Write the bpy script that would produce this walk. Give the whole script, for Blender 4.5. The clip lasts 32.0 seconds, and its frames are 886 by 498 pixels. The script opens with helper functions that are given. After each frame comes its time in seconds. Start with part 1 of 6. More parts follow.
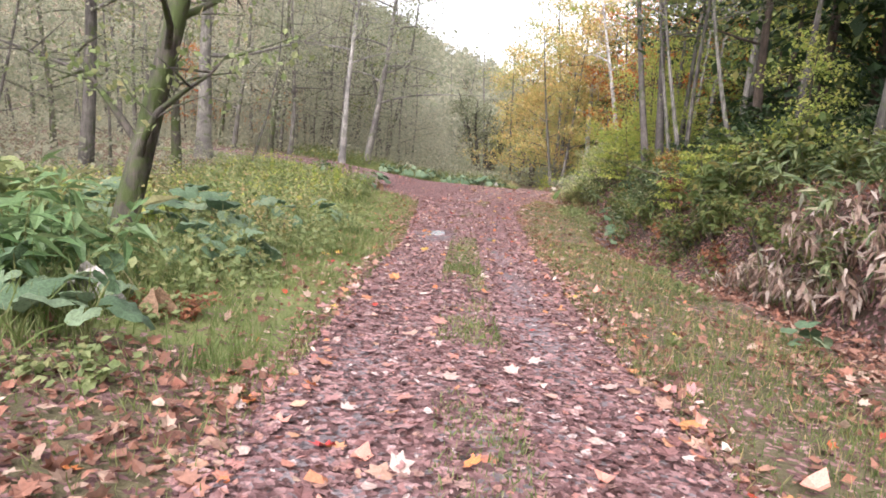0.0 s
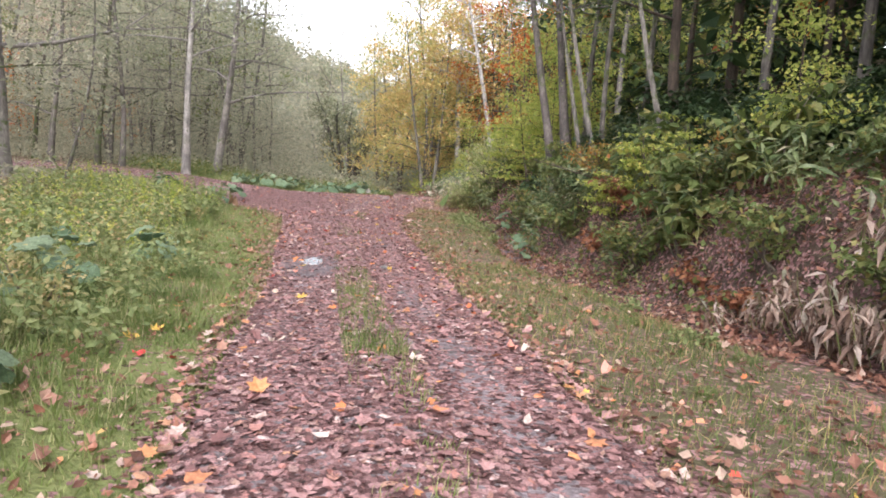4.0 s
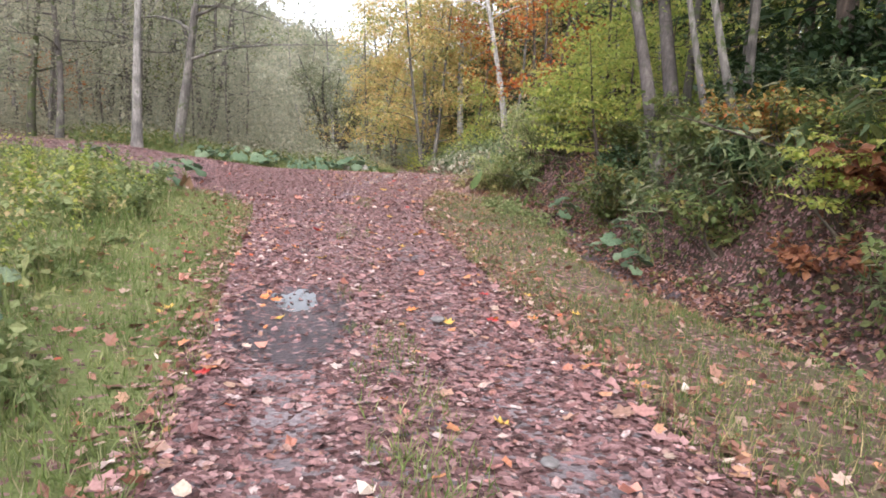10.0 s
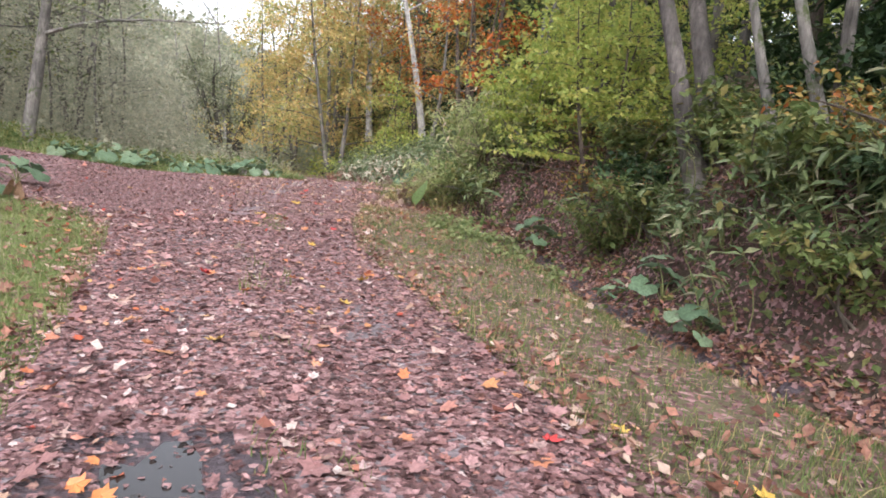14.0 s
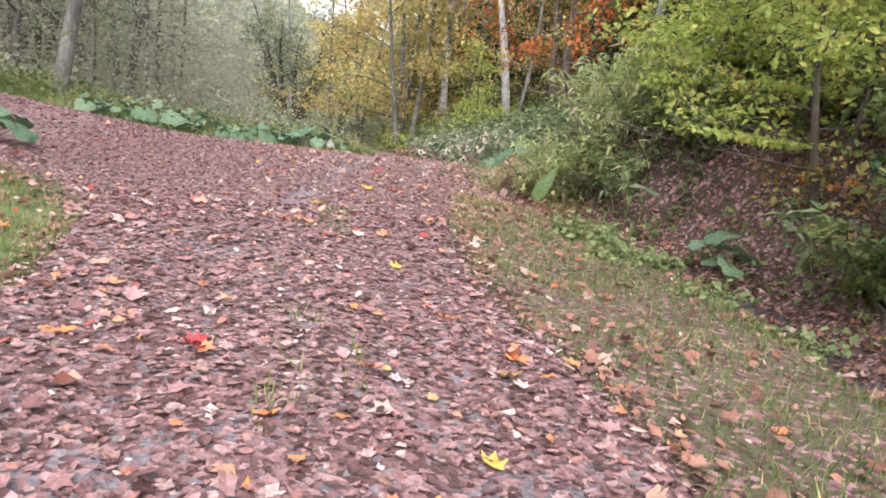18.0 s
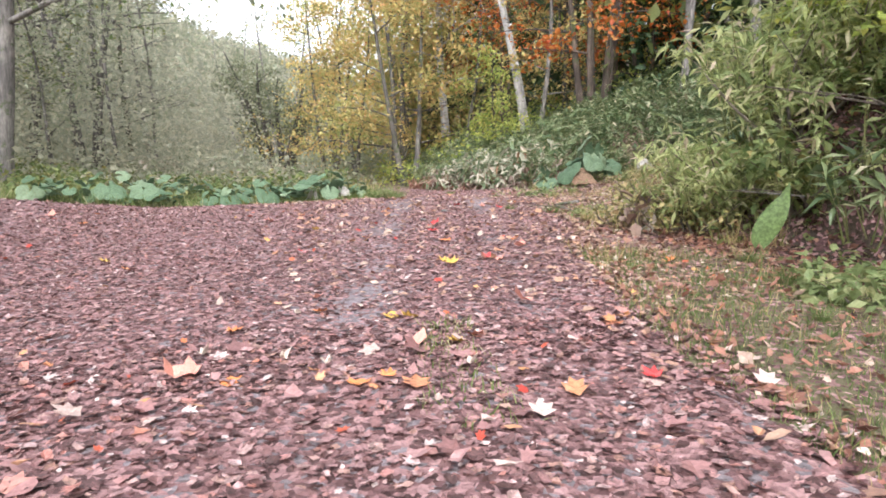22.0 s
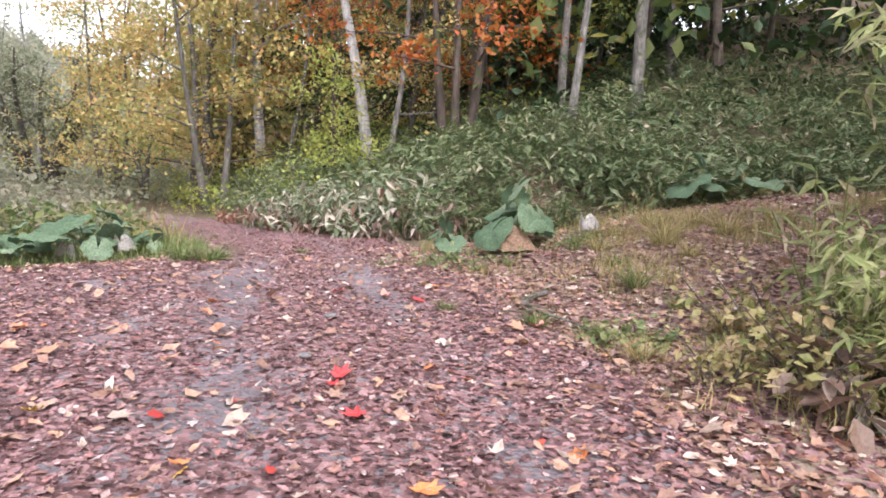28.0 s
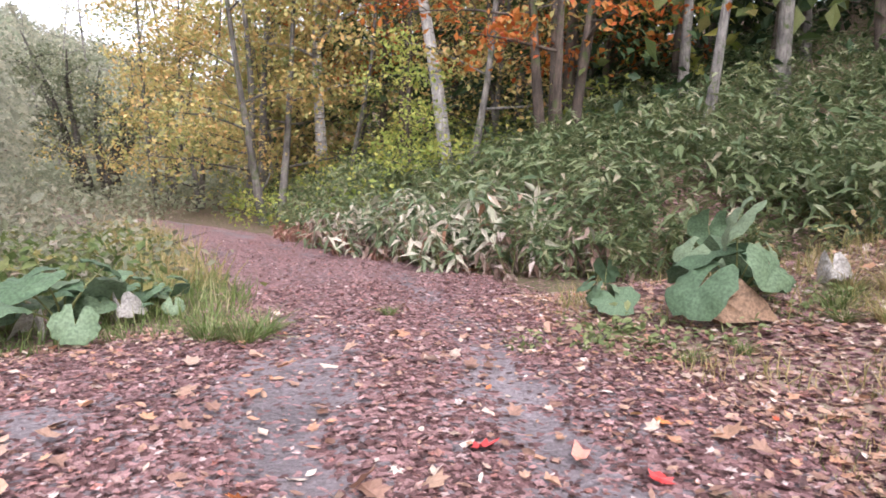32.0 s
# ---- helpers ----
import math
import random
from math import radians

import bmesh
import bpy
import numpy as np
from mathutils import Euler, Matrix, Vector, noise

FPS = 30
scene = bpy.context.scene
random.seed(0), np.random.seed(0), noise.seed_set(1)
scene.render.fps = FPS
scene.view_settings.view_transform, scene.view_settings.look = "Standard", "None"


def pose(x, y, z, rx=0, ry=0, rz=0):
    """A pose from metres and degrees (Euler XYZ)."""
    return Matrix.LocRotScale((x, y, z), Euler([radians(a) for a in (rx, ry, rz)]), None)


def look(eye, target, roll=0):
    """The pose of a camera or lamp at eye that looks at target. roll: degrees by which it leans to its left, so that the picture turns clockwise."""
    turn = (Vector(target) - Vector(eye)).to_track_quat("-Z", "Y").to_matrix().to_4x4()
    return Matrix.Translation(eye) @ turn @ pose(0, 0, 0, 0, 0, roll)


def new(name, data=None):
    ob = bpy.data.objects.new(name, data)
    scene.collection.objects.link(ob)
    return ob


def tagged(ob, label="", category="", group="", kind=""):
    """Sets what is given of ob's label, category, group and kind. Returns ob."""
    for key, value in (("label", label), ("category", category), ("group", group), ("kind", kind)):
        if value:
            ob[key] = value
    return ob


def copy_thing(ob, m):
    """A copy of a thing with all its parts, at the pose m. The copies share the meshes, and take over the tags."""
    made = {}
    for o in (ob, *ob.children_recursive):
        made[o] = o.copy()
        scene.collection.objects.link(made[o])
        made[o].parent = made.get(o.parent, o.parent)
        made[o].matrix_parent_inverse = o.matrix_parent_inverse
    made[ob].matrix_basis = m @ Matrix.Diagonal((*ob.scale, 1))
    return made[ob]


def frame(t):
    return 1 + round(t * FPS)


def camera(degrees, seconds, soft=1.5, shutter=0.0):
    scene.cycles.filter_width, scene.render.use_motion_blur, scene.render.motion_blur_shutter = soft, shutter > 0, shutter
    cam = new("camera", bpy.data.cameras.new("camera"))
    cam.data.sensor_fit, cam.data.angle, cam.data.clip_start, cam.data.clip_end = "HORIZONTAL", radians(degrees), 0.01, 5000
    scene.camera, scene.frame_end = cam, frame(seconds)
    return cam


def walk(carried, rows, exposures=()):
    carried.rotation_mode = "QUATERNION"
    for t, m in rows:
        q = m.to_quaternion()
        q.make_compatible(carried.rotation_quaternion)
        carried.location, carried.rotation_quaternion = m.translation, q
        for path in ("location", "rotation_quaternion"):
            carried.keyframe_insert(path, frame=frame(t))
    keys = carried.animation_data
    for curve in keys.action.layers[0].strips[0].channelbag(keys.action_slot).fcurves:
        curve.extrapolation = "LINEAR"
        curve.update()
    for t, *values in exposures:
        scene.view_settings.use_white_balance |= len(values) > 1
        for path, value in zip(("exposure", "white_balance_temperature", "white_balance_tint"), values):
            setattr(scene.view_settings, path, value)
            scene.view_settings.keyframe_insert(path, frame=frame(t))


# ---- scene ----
cam = camera(63.6, 32.0, 1.75)
METRES, EYE, TILT, LEAN, TURN = 31.9, 1.5, 0.0, 0.0, 0.0
ROWS = [
    (0.0, 0.0, 0.0, 0.0, 0.88, -9.51, -5.28),
    (0.5, -0.002, 0.016, -0.0009, -0.21, -9.09, -1.86),
    (1.0, -0.0044, 0.0303, 0.0, -3.19, -8.15, -4.28),
    (1.5, -0.0045, 0.0454, -0.0012, -5.75, -8.18, -1.54),
    (2.0, -0.0065, 0.0611, -0.0013, -8.48, -8.43, -3.94),
    (2.5, -0.0061, 0.0776, -0.0028, -11.5, -8.57, -3.04),
    (3.0, -0.0084, 0.0939, -0.0035, -11.58, -8.92, -4.49),
    (3.5, -0.0084, 0.1098, -0.0053, -10.23, -8.51, -3.37),
    (5.5, -0.0114, 0.1774, -0.0101, -12.02, -8.17, -3.25),
    (6.0, -0.0093, 0.193, -0.0117, -13.29, -8.94, -1.97),
    (6.5, -0.01, 0.2084, -0.0118, -14.11, -10.34, -4.18),
    (7.0, -0.0093, 0.2245, -0.0131, -11.48, -10.22, -1.78),
    (7.5, -0.0097, 0.2409, -0.0141, -8.53, -10.45, -3.18),
    (8.0, -0.0087, 0.2577, -0.0157, -9.63, -10.76, -1.61),
    (8.5, -0.0095, 0.2739, -0.0165, -7.49, -11.92, -2.21),
    (9.0, -0.0082, 0.2904, -0.018, -9.14, -11.76, -2.3),
    (9.5, -0.0086, 0.3065, -0.0186, -7.84, -12.13, -2.44),
    (10.0, -0.0078, 0.3224, -0.0202, -11.57, -10.21, -3.38),
    (10.5, -0.0078, 0.3388, -0.0218, -10.14, -10.45, -3.22),
    (11.0, -0.0079, 0.3541, -0.0223, -12.3, -9.85, -4.71),
    (11.5, -0.0093, 0.3708, -0.024, -9.66, -9.97, -3.37),
    (12.0, -0.01, 0.3866, -0.0244, -9.9, -8.75, -5.22),
    (12.5, -0.0086, 0.403, -0.0259, -10.02, -9.47, -2.58),
    (13.0, -0.0085, 0.4176, -0.0259, -13.28, -8.79, -4.67),
    (13.5, -0.005, 0.4335, -0.0277, -16.18, -9.26, -2.79),
    (14.0, -0.0038, 0.4494, -0.028, -19.78, -9.14, -5.01),
    (14.5, -0.0006, 0.4658, -0.0298, -21.62, -8.84, -2.66),
    (16.5, 0.0102, 0.5275, -0.0343, -21.39, -11.69, -5.51),
    (17.0, 0.0119, 0.5439, -0.0353, -19.12, -11.94, -9.01),
    (17.5, 0.014, 0.5607, -0.0364, -19.11, -11.41, -9.36),
    (18.0, 0.0106, 0.5767, -0.0368, -14.63, -11.43, -7.64),
    (18.5, 0.0084, 0.5929, -0.0374, -12.65, -11.43, -3.16),
    (19.0, 0.0066, 0.6089, -0.0379, -8.07, -10.6, -1.07),
    (19.5, 0.0062, 0.6247, -0.0368, -11.8, -8.3, -0.94),
    (20.0, 0.0055, 0.6414, -0.0383, -11.96, -7.43, -0.55),
    (20.5, 0.0052, 0.6573, -0.0376, -14.93, -8.61, -1.72),
    (21.0, 0.0062, 0.6742, -0.0391, -15.75, -8.92, 1.23),
    (21.5, 0.0055, 0.691, -0.0391, -16.75, -9.16, -0.56),
    (22.0, 0.0066, 0.7077, -0.0404, -16.24, -9.66, 1.07),
    (22.5, 0.0065, 0.7235, -0.0404, -16.77, -9.51, -3.57),
    (23.0, 0.0086, 0.7392, -0.0411, -19.53, -9.07, -1.55),
    (23.5, 0.0079, 0.7547, -0.0413, -19.17, -10.09, -3.6),
    (24.0, 0.0108, 0.77, -0.042, -22.63, -8.63, -3.57),
    (24.5, 0.0116, 0.7857, -0.0419, -24.29, -9.5, -3.8),
    (25.0, 0.0129, 0.8001, -0.042, -28.96, -8.38, -4.97),
    (25.5, 0.0151, 0.8155, -0.0419, -29.18, -8.98, -2.72),
    (27.5, 0.0294, 0.8627, -0.0377, -35.2, -7.59, -1.14),
    (28.0, 0.0325, 0.8769, -0.0383, -31.91, -7.69, -2.88),
    (28.5, 0.0356, 0.8897, -0.0375, -31.66, -7.5, -1.8),
    (29.0, 0.0408, 0.9025, -0.037, -28.78, -8.05, 2.22),
    (29.5, 0.0442, 0.9164, -0.0363, -27.28, -7.66, -0.5),
    (30.0, 0.0502, 0.9308, -0.0374, -28.85, -8.09, 1.48),
    (30.5, 0.0543, 0.9455, -0.0373, -27.86, -6.87, 1.09),
    (31.0, 0.0605, 0.9588, -0.0385, -31.41, -5.21, 0.6),
    (31.5, 0.0638, 0.972, -0.0381, -29.72, -7.56, -0.71),
    (32.0, 0.065, 0.9852, -0.0364, -27.38, -8.04, -1.84),
]
walk(cam, [(t, pose(0, 0, EYE, TILT, LEAN, TURN) @ pose(METRES * x, METRES * y, METRES * z, 90 + pitch, roll, yaw)) for t, x, y, z, yaw, pitch, roll in ROWS],
     exposures=[(0.0, 1.86, 6450, 17), (1.2, 1.72, 6450, 17), (4.0, 1.75, 6400, 16), (12.0, 1.71, 6250, 15), (14.0, 1.72, 6200, 14), (17.0, 1.86, 6150, 13), (19.0, 1.96, 6150, 12), (22.0, 1.97, 6150, 12), (23.5, 1.86, 6150, 15), (29.0, 1.89, 6150, 18), (32.0, 1.86, 6150, 19)])

# ---- world, sun, exposure ----
SUN_ELEV, SUN_AZ = 46.0, 195.0
world = bpy.data.worlds.new("overcast_sky")
scene.world = world
world.use_nodes = True
wn, wl = world.node_tree.nodes, world.node_tree.links
sky = wn.new("ShaderNodeTexSky")
sky.sky_type = "NISHITA"
sky.sun_disc = False
sky.sun_elevation = radians(SUN_ELEV)
sky.sun_rotation = radians(SUN_AZ)
sky.air_density, sky.dust_density, sky.ozone_density = 1.0, 3.0, 1.0
grey = wn.new("ShaderNodeHueSaturation")
grey.inputs["Saturation"].default_value = 0.22
wl.new(sky.outputs[0], grey.inputs["Color"])
wl.new(grey.outputs[0], wn["Background"].inputs[0])
wn["Background"].inputs[1].default_value = 0.15

sun_data = bpy.data.lights.new("sun", "SUN")
sun_data.energy, sun_data.angle, sun_data.color = 0.65, radians(50), (1.0, 0.97, 0.93)
sun = new("sun", sun_data)
sun.matrix_basis = look((80 * math.sin(radians(SUN_AZ)), 80 * math.cos(radians(SUN_AZ)), 80 * math.tan(radians(SUN_ELEV))), (0, 0, 0))

# ---- materials ----


def nodes_of(name):
    m = bpy.data.materials.new(name)
    m.use_nodes = True
    nt = m.node_tree
    return m, nt.nodes, nt.links, nt.nodes["Principled BSDF"]


def ramp(n, stops):
    r = n.new("ShaderNodeValToRGB")
    el = r.color_ramp.elements
    while len(el) < len(stops):
        el.new(0.5)
    for e, (p, c) in zip(el, stops):
        e.position, e.color = p, (*c, 1)
    return r


def noise_tex(n, l, scale, detail=4, rough=0.6, vec=None):
    t = n.new("ShaderNodeTexNoise")
    t.inputs["Scale"].default_value, t.inputs["Detail"].default_value, t.inputs["Roughness"].default_value = scale, detail, rough
    if vec is None:
        c = n.new("ShaderNodeTexCoord")
        vec = c.outputs["Object"]
    l.new(vec, t.inputs["Vector"])
    return t


def mixed(n, l, fac, a, b, mode="MIX"):
    m = n.new("ShaderNodeMix")
    m.data_type, m.blend_type = "RGBA", mode
    for sock, v in ((m.inputs[0], fac), (m.inputs[6], a), (m.inputs[7], b)):
        if hasattr(v, "links"):
            l.new(v, sock)
        else:
            sock.default_value = v if not isinstance(v, tuple) else (*v, 1)
    return m.outputs[2]


def leaf_material(name, stops, through_light=0.35, rough=0.55, random_object=False, spots=0.25, patches=0.0):
    """Foliage: one colour for each leaf, drawn from the stops, with blotches and light that shines through."""
    m, n, l, p = nodes_of(name)
    geo = n.new("ShaderNodeNewGeometry")
    r = ramp(n, stops)
    src = geo.outputs["Random Per Island"]
    if random_object:
        info = n.new("ShaderNodeObjectInfo")
        add = n.new("ShaderNodeMath")
        add.operation = "ADD"
        l.new(src, add.inputs[0])
        l.new(info.outputs["Random"], add.inputs[1])
        fr = n.new("ShaderNodeMath")
        fr.operation = "FRACT"
        l.new(add.outputs[0], fr.inputs[0])
        src = fr.outputs[0]
    l.new(src, r.inputs[0])
    t = noise_tex(n, l, 40, 4)
    dark = ramp(n, ((0.35, (1 - spots,) * 3), (0.65, (1 + spots * 0.4,) * 3)))
    l.new(t.outputs[0], dark.inputs[0])
    col = mixed(n, l, 1.0, r.outputs[0], dark.outputs[0], "MULTIPLY")
    if patches:
        big = noise_tex(n, l, 1.1, 3)
        pr = ramp(n, ((0.36, (1 - patches, 1 - patches * 0.8, 1 - patches)), (0.66, (1 + patches * 0.5, 1 + patches * 0.3, 1 + patches * 0.4))))
        l.new(big.outputs[0], pr.inputs[0])
        col = mixed(n, l, 1.0, col, pr.outputs[0], "MULTIPLY")
    l.new(col, p.inputs["Base Color"])
    p.inputs["Roughness"].default_value = rough
    p.inputs["Specular IOR Level"].default_value = 0.35
    if through_light:
        tr = n.new("ShaderNodeBsdfTranslucent")
        l.new(col, tr.inputs[0])
        mx = n.new("ShaderNodeMixShader")
        mx.inputs[0].default_value = through_light
        l.new(p.outputs[0], mx.inputs[1])
        l.new(tr.outputs[0], mx.inputs[2])
        l.new(mx.outputs[0], n["Material Output"].inputs[0])
    return m


def bark_material(name, dark, light, moss=0.0, bands=0.0, scale=9.0):
    m, n, l, p = nodes_of(name)
    c = n.new("ShaderNodeTexCoord")
    mp = n.new("ShaderNodeMapping")
    mp.inputs["Scale"].default_value = (1, 1, 0.16)
    l.new(c.outputs["Object"], mp.inputs[0])
    t = noise_tex(n, l, scale * 2.2, 6, 0.7, mp.outputs[0])
    r = ramp(n, ((0.3, dark), (0.68, light)))
    l.new(t.outputs[0], r.inputs[0])
    col = r.outputs[0]
    big = noise_tex(n, l, 1.7, 4, 0.65)
    rb = ramp(n, ((0.4, (0.55, 0.55, 0.55)), (0.62, (1.1, 1.1, 1.08))))
    l.new(big.outputs[0], rb.inputs[0])
    col = mixed(n, l, 1.0, col, rb.outputs[0], "MULTIPLY")
    if bands:
        mb = n.new("ShaderNodeMapping")
        mb.inputs["Scale"].default_value = (1.2, 1.2, 9)
        l.new(c.outputs["Object"], mb.inputs[0])
        tb = noise_tex(n, l, 1.6, 3, 0.6, mb.outputs[0])
        rr = ramp(n, ((0.60, (0, 0, 0)), (0.68, (1, 1, 1))))
        l.new(tb.outputs[0], rr.inputs[0])
        col = mixed(n, l, rr.outputs[0], col, (0.09, 0.075, 0.065))
    if moss:
        tm = noise_tex(n, l, 3.2, 5, 0.7)
        rm = ramp(n, ((0.62 - moss * 0.3, (0, 0, 0)), (0.72 - moss * 0.25, (1, 1, 1))))
        l.new(tm.outputs[0], rm.inputs[0])
        col = mixed(n, l, rm.outputs[0], col, (0.075, 0.10, 0.03))
    l.new(col, p.inputs["Base Color"])
    p.inputs["Roughness"].default_value = 0.88
    b = n.new("ShaderNodeBump")
    b.inputs["Strength"].default_value, b.inputs["Distance"].default_value = 1.0, 0.05
    l.new(t.outputs[0], b.inputs["Height"])
    l.new(b.outputs[0], p.inputs["Normal"])
    return m


BARK_GREY = bark_material("grey_bark", (0.10, 0.09, 0.08), (0.34, 0.31, 0.285), 0.25)
BARK_WOOD = bark_material("dull_woodland_bark", (0.065, 0.056, 0.05), (0.24, 0.215, 0.195), 0.3)
BARK_PALE = bark_material("pale_grey_bark", (0.16, 0.148, 0.138), (0.42, 0.395, 0.37), 0.1)
BARK_BROWN = bark_material("brown_bark", (0.05, 0.038, 0.03), (0.17, 0.125, 0.10), 0.2)
BARK_DARK_WILLOW = bark_material("dark_willow_bark", (0.035, 0.030, 0.026), (0.15, 0.13, 0.112), 0.2)
BARK_MOSS = bark_material("mossy_bark", (0.035, 0.03, 0.025), (0.20, 0.17, 0.145), 0.6)
BARK_BIRCH = bark_material("white_birch_bark", (0.30, 0.275, 0.26), (0.60, 0.57, 0.54), 0.0, 1.0)
BARK_CHERRY = bark_material("banded_cherry_bark", (0.06, 0.05, 0.046), (0.22, 0.19, 0.175), 0.15, 1.0)
TWIG = bark_material("twig_bark", (0.10, 0.08, 0.06), (0.24, 0.20, 0.16))

LEAF_GREEN = leaf_material("green_leaves", ((0.0, (0.11, 0.16, 0.05)), (0.45, (0.165, 0.212, 0.072)), (0.8, (0.24, 0.26, 0.095)), (1.0, (0.34, 0.28, 0.10))), 0.45)
# lightened and greyed: distance haze is put into the leaf colour
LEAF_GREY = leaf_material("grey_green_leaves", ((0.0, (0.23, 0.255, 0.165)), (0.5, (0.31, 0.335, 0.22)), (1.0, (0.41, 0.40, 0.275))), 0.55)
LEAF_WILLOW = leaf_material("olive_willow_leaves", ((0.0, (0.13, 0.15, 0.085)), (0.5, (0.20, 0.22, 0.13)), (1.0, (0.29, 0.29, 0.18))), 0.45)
# haze over the wood and the hills is mixed into this paler leaf colour
LEAF_HAZE = leaf_material("haze_pale_leaves", ((0.0, (0.295, 0.30, 0.22)), (0.5, (0.395, 0.395, 0.29)), (1.0, (0.51, 0.475, 0.345))), 0.65)
# dark green of the firs; on broadleaf trees the shade is put into it
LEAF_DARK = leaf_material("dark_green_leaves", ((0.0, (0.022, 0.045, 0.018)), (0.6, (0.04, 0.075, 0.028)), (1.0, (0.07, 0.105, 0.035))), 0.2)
LEAF_LIME = leaf_material("yellow_green_leaves", ((0.0, (0.30, 0.39, 0.09)), (0.55, (0.44, 0.50, 0.13)), (1.0, (0.64, 0.58, 0.17))), 0.6)
LEAF_YELLOW = leaf_material("yellow_leaves", ((0.0, (0.38, 0.38, 0.14)), (0.35, (0.54, 0.46, 0.17)), (0.75, (0.66, 0.48, 0.19)), (1.0, (0.62, 0.36, 0.15))), 0.45)
LEAF_TURNING = leaf_material("yellow_green_turning_leaves", ((0.0, (0.25, 0.30, 0.10)), (0.5, (0.40, 0.41, 0.15)), (0.85, (0.53, 0.47, 0.18)), (1.0, (0.62, 0.44, 0.17))), 0.5)
LEAF_ORANGE = leaf_material("orange_leaves", ((0.0, (0.42, 0.20, 0.05)), (0.5, (0.52, 0.17, 0.035)), (1.0, (0.45, 0.09, 0.03))), 0.45)
LEAF_TAN = leaf_material("olive_rust_leaves", ((0.0, (0.20, 0.21, 0.06)), (0.5, (0.34, 0.25, 0.07)), (0.8, (0.42, 0.20, 0.06)), (1.0, (0.46, 0.14, 0.05))), 0.4)
LEAF_YOUNG = leaf_material("young_yellow_green_leaf", ((0.0, (0.115, 0.175, 0.055)), (1.0, (0.145, 0.21, 0.07))), 0.35, 0.6, False, 0.45)
LEAF_RUST = leaf_material("rust_brown_leaves", ((0.0, (0.16, 0.06, 0.035)), (0.5, (0.28, 0.11, 0.06)), (1.0, (0.40, 0.19, 0.09))), 0.35)
LEAF_SASA = leaf_material("sasa_leaves", ((0.0, (0.085, 0.13, 0.055)), (0.5, (0.16, 0.205, 0.09)), (0.9, (0.25, 0.28, 0.145)), (0.96, (0.38, 0.34, 0.22)), (1.0, (0.50, 0.44, 0.32))), 0.3, 0.38)
LEAF_SASA_LIGHT = leaf_material("light_sasa_leaves", ((0.0, (0.25, 0.32, 0.13)), (0.5, (0.41, 0.47, 0.21)), (0.78, (0.54, 0.55, 0.28)), (0.87, (0.55, 0.46, 0.30)), (1.0, (0.66, 0.54, 0.41))), 0.5, 0.45)
LEAF_SASA_DRY = leaf_material("withered_sasa_leaves", ((0.0, (0.12, 0.07, 0.05)), (0.4, (0.25, 0.165, 0.125)), (0.75, (0.40, 0.31, 0.26)), (0.93, (0.52, 0.44, 0.39)), (1.0, (0.09, 0.12, 0.055))), 0.2)
LEAF_SASA_GREEN = leaf_material("broad_green_sasa_leaves", ((0.0, (0.10, 0.18, 0.07)), (0.5, (0.15, 0.25, 0.10)), (0.9, (0.22, 0.31, 0.14)), (1.0, (0.42, 0.38, 0.2))), 0.35, 0.4)
LEAF_RUST_DRY = leaf_material("rusty_withered_sasa_leaves", ((0.0, (0.15, 0.065, 0.045)), (0.5, (0.28, 0.13, 0.095)), (0.85, (0.40, 0.22, 0.165)), (1.0, (0.52, 0.38, 0.30))), 0.3)
LEAF_SASA_RIM = leaf_material("pale_rimmed_sasa_leaves", ((0.0, (0.10, 0.15, 0.07)), (0.45, (0.22, 0.26, 0.15)), (0.6, (0.42, 0.40, 0.30)), (0.85, (0.58, 0.52, 0.42)), (1.0, (0.34, 0.17, 0.10))), 0.3, 0.45)
LEAF_BUR = leaf_material("butterbur_leaves", ((0.0, (0.10, 0.165, 0.09)), (0.5, (0.145, 0.22, 0.125)), (1.0, (0.22, 0.285, 0.17))), 0.25, 0.6, True, 0.4)
LEAF_BUSH = leaf_material("light_olive_bush_leaves", ((0.0, (0.28, 0.34, 0.13)), (0.5, (0.46, 0.50, 0.22)), (0.82, (0.60, 0.61, 0.32)), (0.93, (0.56, 0.50, 0.32)), (1.0, (0.60, 0.46, 0.36))), 0.6)
LEAF_HERB = leaf_material("verge_herb_leaves", ((0.0, (0.17, 0.225, 0.085)), (0.5, (0.245, 0.30, 0.125)), (0.85, (0.33, 0.36, 0.165)), (1.0, (0.42, 0.37, 0.18))), 0.45)
LEAF_WEED = leaf_material("grey_brown_weed_leaves", ((0.0, (0.17, 0.19, 0.11)), (0.6, (0.28, 0.28, 0.18)), (0.9, (0.36, 0.29, 0.21)), (1.0, (0.50, 0.45, 0.38))), 0.4)
STALK = leaf_material("green_stalk", ((0.0, (0.13, 0.16, 0.05)), (1.0, (0.20, 0.20, 0.08))), 0.0)
GRASS = leaf_material("grass_blades", ((0.0, (0.13, 0.19, 0.05)), (0.5, (0.20, 0.255, 0.085)), (0.74, (0.24, 0.295, 0.11)), (0.9, (0.36, 0.345, 0.175)), (1.0, (0.47, 0.41, 0.26))), 0.35, 0.55, False, 0.2, 0.4)
GRASS_DULL = leaf_material("dull_verge_grass", ((0.0, (0.095, 0.15, 0.04)), (0.5, (0.155, 0.215, 0.065)), (0.75, (0.23, 0.225, 0.10)), (1.0, (0.36, 0.29, 0.16))), 0.3, 0.55, False, 0.2, 0.4)
GRASS_DRY = leaf_material("dry_grass_blades", ((0.0, (0.16, 0.19, 0.05)), (0.3, (0.33, 0.30, 0.12)), (0.7, (0.52, 0.42, 0.21)), (1.0, (0.40, 0.27, 0.14))), 0.35)
